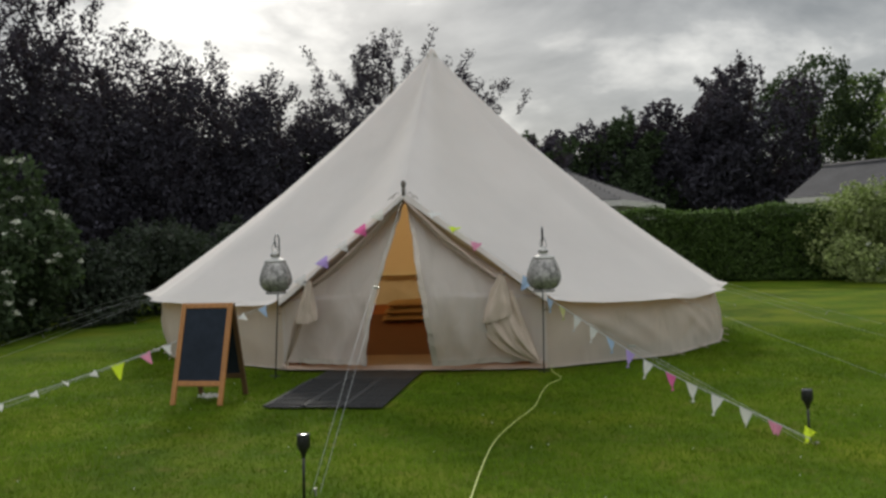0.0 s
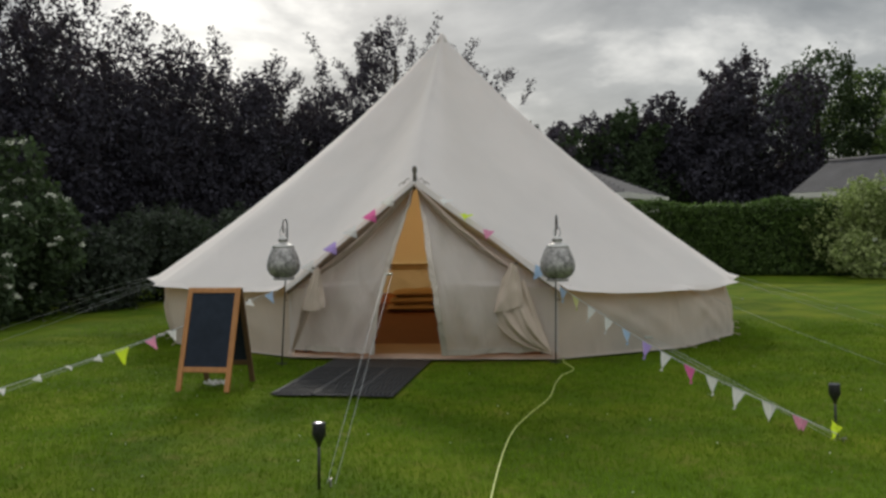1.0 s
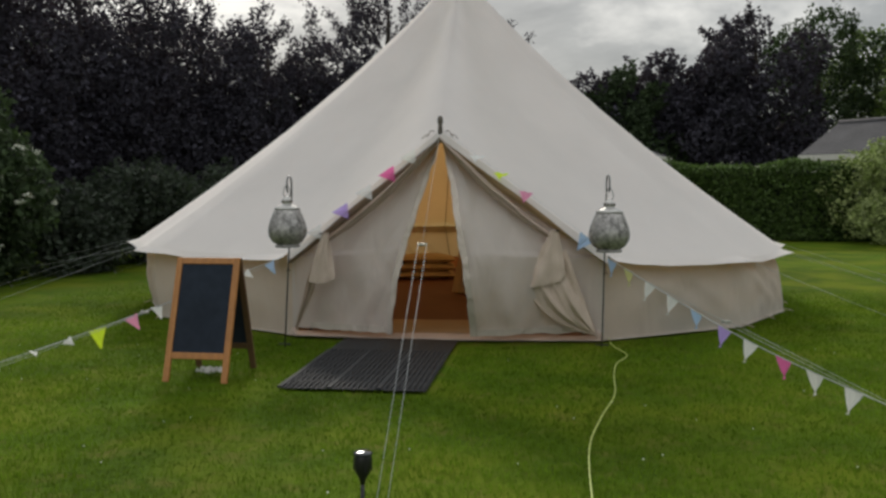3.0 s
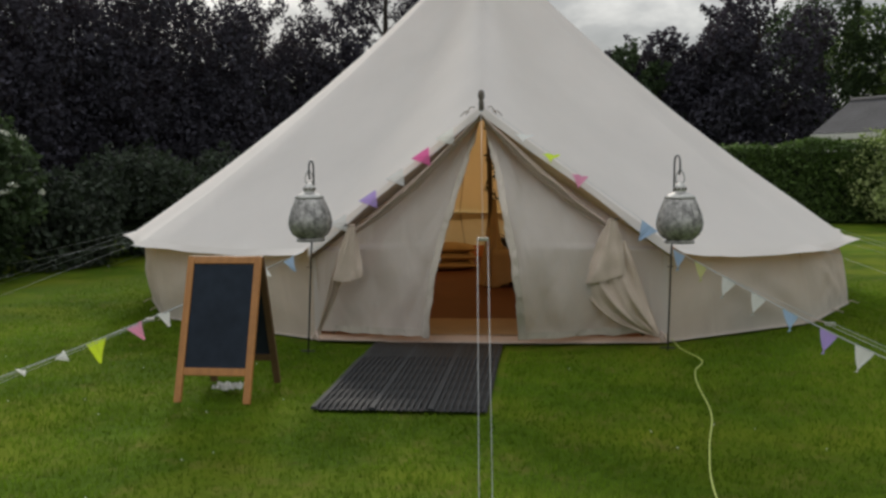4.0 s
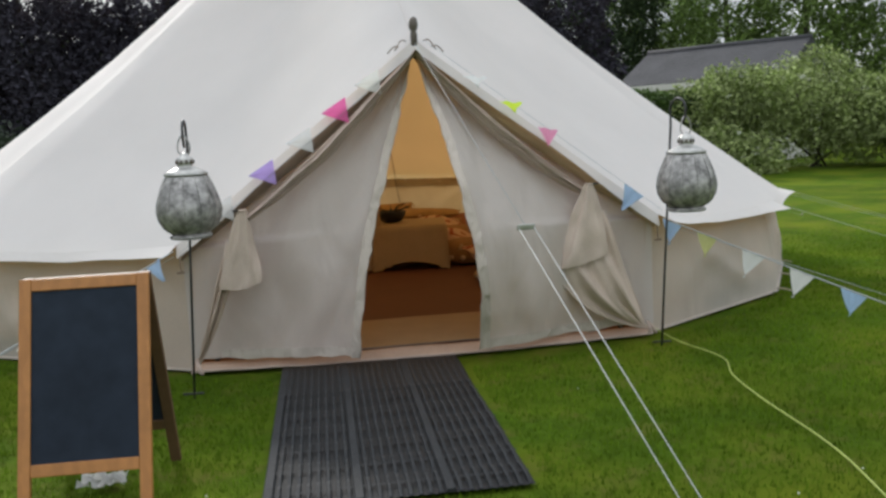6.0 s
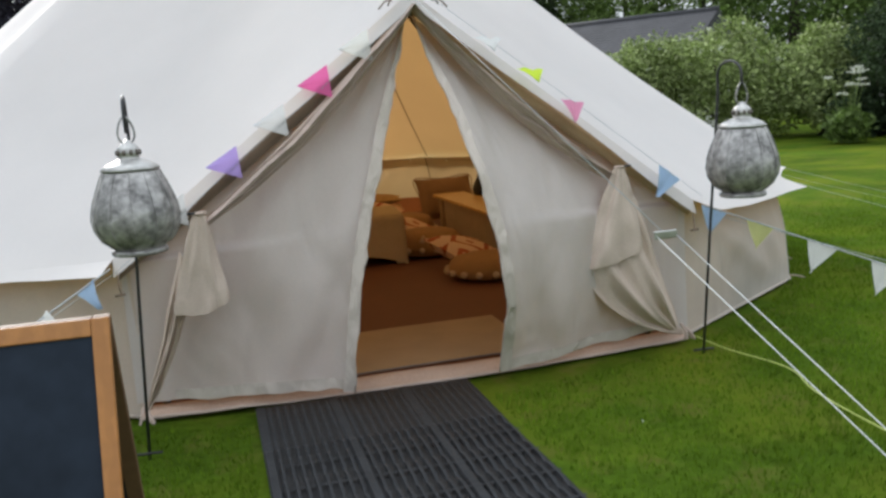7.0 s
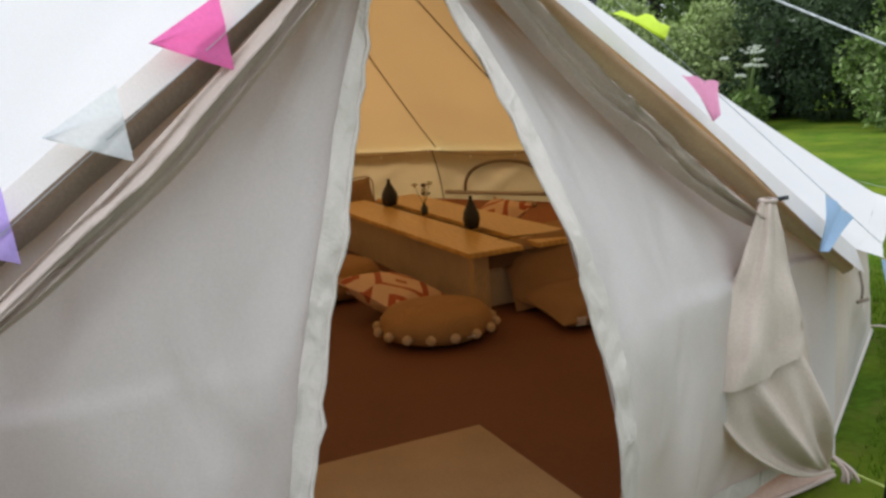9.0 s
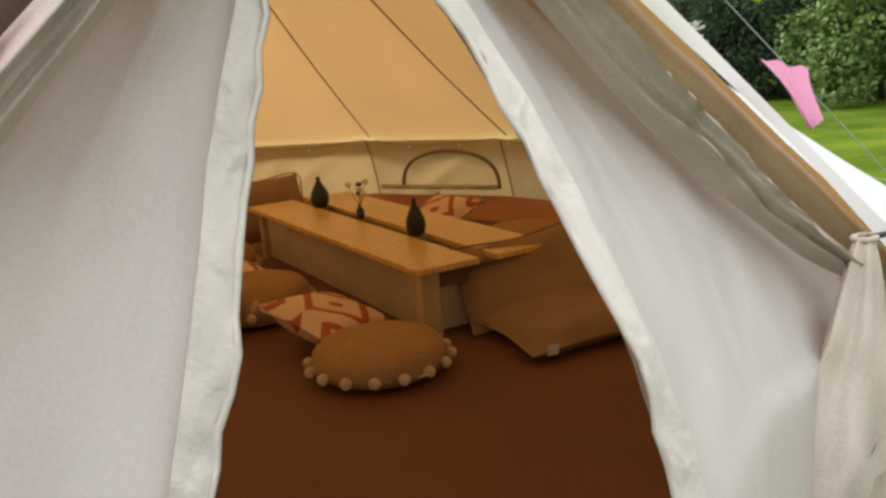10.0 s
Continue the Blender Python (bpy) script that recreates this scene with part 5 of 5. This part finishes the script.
def bush(x, y, height, spread, mat, label, seed, count=7000, leaf=0.07, flowers=0):
    rng = np.random.default_rng(seed)
    b = thing("bush", label, "bush", pose(x, y, 0), group="shrub border")
    centers, radii = [], []
    for i in range(15):
        a, rr = 2.4 * i + rng.uniform(-0.3, 0.3), spread * rng.uniform(0.05, 0.68)
        r = spread * rng.uniform(0.26, 0.42)
        centers.append((rr * math.cos(a), rr * math.sin(a), max(r * 0.55, (height - r) * rng.uniform(0.15, 1.0) * (1 - 0.35 * (rr / spread) ** 2))))
        radii.append(r)
    centers.append((0, 0, height - radii[0]))
    radii.append(radii[0])
    for i in range(5):
        c = Vector(centers[i * 3])
        tube("stem", bend([(0.1 * i - 0.2, 0, 0), mixv((0, 0, 0), c, 0.5), c], 4), 0.03, BARK, b, sides=6)
    mesh("foliage", *leaf_cards(rng, centers, radii, count, leaf, 0.6), mat, b, "", smooth=False)
    if flowers:
        top = [(c[0], c[1], c[2]) for c in centers]
        f_c, f_r = [], []
        for _ in range(flowers):
            k = rng.integers(len(top))
            d = rng.normal(size=3)
            d[2] = abs(d[2])
            d[1] -= 0.6
            d /= np.linalg.norm(d)
            f_c.append(np.array(top[k]) + d * radii[k] * 1.03)
            f_r.append(rng.uniform(0.05, 0.085))
        mesh("blossom", *leaf_cards(rng, f_c, f_r, flowers * 26, 0.026, 0.3, 0.5), BLOSSOM, b, "creamy white flower heads", smooth=False)


bush(*spot(-34.6, 15.6), 2.85, 1.35, DEEP, "green elder bush with creamy flower heads", 201, 11000, 0.06, 90)
bush(*spot(-37.5, 14.5), 1.5, 1.1, DEEP, "low green bush covered in white flower clusters", 202, 6000, 0.06, 110)
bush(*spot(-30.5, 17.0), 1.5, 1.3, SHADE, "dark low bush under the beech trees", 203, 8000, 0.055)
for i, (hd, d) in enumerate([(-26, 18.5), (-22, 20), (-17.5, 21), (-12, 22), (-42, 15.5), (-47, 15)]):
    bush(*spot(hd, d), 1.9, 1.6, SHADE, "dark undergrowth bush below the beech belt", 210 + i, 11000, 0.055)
PALE = "pale green variegated shrub with sparse white flowers"
for i, (x, y, h, w, m, fl) in enumerate([(9.1, 14.6, 2.5, 1.9, LIGHTGREEN, 14), (11.4, 14.8, 2.9, 2.1, LIGHTGREEN, 12), (13.2, 13.8, 2.6, 1.8, LIGHTGREEN, 8), (13.6, 12.2, 3.0, 1.7, DEEP, 6), (13.8, 10.0, 3.6, 1.7, DEEP, 0), (12.9, 8.1, 3.4, 1.6, GREEN, 0), (13.4, 5.9, 3.6, 1.8, GREEN, 0), (13.8, 3.4, 3.6, 2.0, DEEP, 0), (15.6, 12.0, 4.2, 2.2, GREEN, 0), (15.8, 8.0, 4.4, 2.4, GREEN, 0)]):
    bush(x, y, h, w, m, PALE if m == LIGHTGREEN else "dense green shrub at the lawn edge", 230 + i, 17000, 0.052, fl)


def umbels(x, y):
    u = thing("cow_parsley", "tall stems with flat white flower heads by the shrubs", "flowers", pose(x, y, 0))
    rng = random.Random(21)
    for i in range(9):
        e = Vector((rng.uniform(-0.45, 0.45), rng.uniform(-0.35, 0.35), rng.uniform(0.95, 1.5)))
        stem = tube("stem", bend([(e.x * 0.3, e.y * 0.3, 0), e * 0.6, e], 4), 0.008, GREEN, u, sides=5)
        n = np.random.default_rng(300 + i)
        pts = [(e.x + n.uniform(-0.10, 0.10), e.y + n.uniform(-0.10, 0.10), e.z + n.uniform(-0.01, 0.03)) for _ in range(14)]
        tagged(mesh("umbel", *leaf_cards(n, pts, [0.03] * 14, 130, 0.018, 0.2, 0.4), BLOSSOM, stem, "flat white flower head", smooth=False), kind="stuff")
    n = np.random.default_rng(333)
    mesh("leaves", *leaf_cards(n, [(0.2 * math.cos(a), 0.2 * math.sin(a), 0.3 + 0.1 * (a % 2)) for a in range(7)], [0.3] * 7, 900, 0.07, 0.3), GREEN, u, "", smooth=False)


umbels(11.4, 10.9)


def hedge(x0, y0, x1, y1, height, thick, seed):
    h = thing("hedge", "long clipped green hedge along the lawn edge", "hedge")
    a, b = Vector((x0, y0, 0)), Vector((x1, y1, 0))
    run, m = (b - a).normalized(), (a + b) / 2
    turn = math.degrees(math.atan2(run.y, run.x))
    # solid dark box added behind the leaves in place of shaded depth
    part("core", block(((b - a).length, thick - 0.25, height - 0.15), pose(m.x, m.y, (height - 0.15) / 2, 0, 0, turn), 0.1), CORE, h, "solid near-black core for the shaded inside")
    rng = np.random.default_rng(seed)
    n = 48000
    side = Vector((-run.y, run.x, 0))
    s = rng.random(n) * (b - a).length
    face = rng.random(n)
    w = np.where(face < 0.62, -thick / 2 + rng.normal(0, 0.05, n), rng.uniform(-thick / 2, thick / 2, n))
    z = np.where(face < 0.62, rng.uniform(0.02, height, n), height + rng.normal(0, 0.05, n) + 0.07 * np.sin(s * 1.7) + 0.04 * np.sin(s * 4.1))
    w = w + 0.06 * np.sin(s * 2.3 + z * 2)
    c = np.array(a)[None] + np.array(run)[None] * s[:, None] + np.array(side)[None] * w[:, None]
    c[:, 2] = z
    x = rng.normal(size=(n, 3))
    x /= np.linalg.norm(x, axis=1)[:, None]
    y = np.cross(x, rng.normal(size=(n, 3)))
    y /= np.linalg.norm(y, axis=1)[:, None]
    k = 0.042 * rng.uniform(0.6, 1.4, n)[:, None]
    v = np.stack([c - x * k, c + y * k * 0.6, c + x * k, c - y * k * 0.6], 1)
    v[:, :, 2] = np.maximum(v[:, :, 2], 0.02)
    mesh("foliage", v.reshape(-1, 3).tolist(), np.arange(4 * n).reshape(-1, 4).tolist(), HEDGEGREEN, h, "", smooth=False)


hedge(-1.0, 16.6, 9.5, 15.6, 1.86, 1.4, 5)


def house(ridge0, ridge1, half, eave, top, label, hip=0.0, windows=2):
    ridge0, ridge1 = Vector((*ridge0, 0)), Vector((*ridge1, 0))
    run = (ridge1 - ridge0).normalized()
    across = Vector((run.y, -run.x, 0))
    long_ = (ridge1 - ridge0).length + 2 * hip
    turn = math.degrees(math.atan2(run.y, run.x))
    c = (ridge0 + ridge1) / 2
    h = thing("house", label, "house", pose(c.x, c.y, 0, 0, 0, turn))
    L = long_ / 2
    part("wall", block((long_ - 0.5, 2 * half - 0.6, eave), pose(0, 0, eave / 2), 0), RENDERED, h, "white rendered wall")
    r0, r1 = (-L + hip, 0, top), (L - hip, 0, top)
    bm = bmesh.new()
    vs = [bm.verts.new(p) for p in ((-L, -half, eave), (L, -half, eave), (L, half, eave), (-L, half, eave), r0, r1)]
    for q in ((0, 1, 5, 4), (2, 3, 4, 5), (3, 0, 4), (1, 2, 5), (3, 2, 1, 0)):
        bm.faces.new([vs[i] for i in q])
    roof = part("roof", bm, TILES, h, "grey tiled roof")
    courses = 12
    for s in (-1, 1):
        for i in range(courses):
            f = (i + 0.5) / courses
            z, y = eave + (top - eave) * f, s * half * (1 - f)
            x = L - hip * f
            part("tile_course", block((2 * x - 0.02, half / courses * 1.05, 0.03), pose(0, y, z + 0.02, -s * math.degrees(math.atan2(top - eave, half)), 0, 0), 0), TILES, roof)
    tube("ridge_tiles", [(r0[0], 0, top + 0.03), (r1[0], 0, top + 0.03)], 0.09, TILES, roof, "rounded ridge tiles", 8)
    for s in (-1, 1):
        part("fascia", block((long_, 0.04, 0.18), pose(0, s * (half + 0.01), eave - 0.08), 0.005), RENDERED, h, "white fascia board")
        part("fascia", block((0.04, 2 * half, 0.18), pose(s * (L + 0.01), 0, eave - 0.08), 0.005), RENDERED, h, "white fascia board")
        for i in range(windows):
            w = thing("window", "", "")
            w.parent = h
            w.location = (-L + long_ * (i + 0.5) / windows, s * (half - 0.29), 1.35)
            part("frame", block((1.3, 0.06, 1.1), Matrix(), 0.01), RENDERED, w)
            part("pane", block((1.14, 0.07, 0.94), Matrix(), 0), GLASS, w)


house((10.4, 23.2), (13.8, 19.15), 2.1, 2.35, 3.45, "bungalow with grey tiled roof behind the shrubs")
house((-1.5, 22.4), (1.6, 21.4), 2.9, 2.35, 3.5, "low white bungalow with dark hipped roof behind the hedge", 2.6)
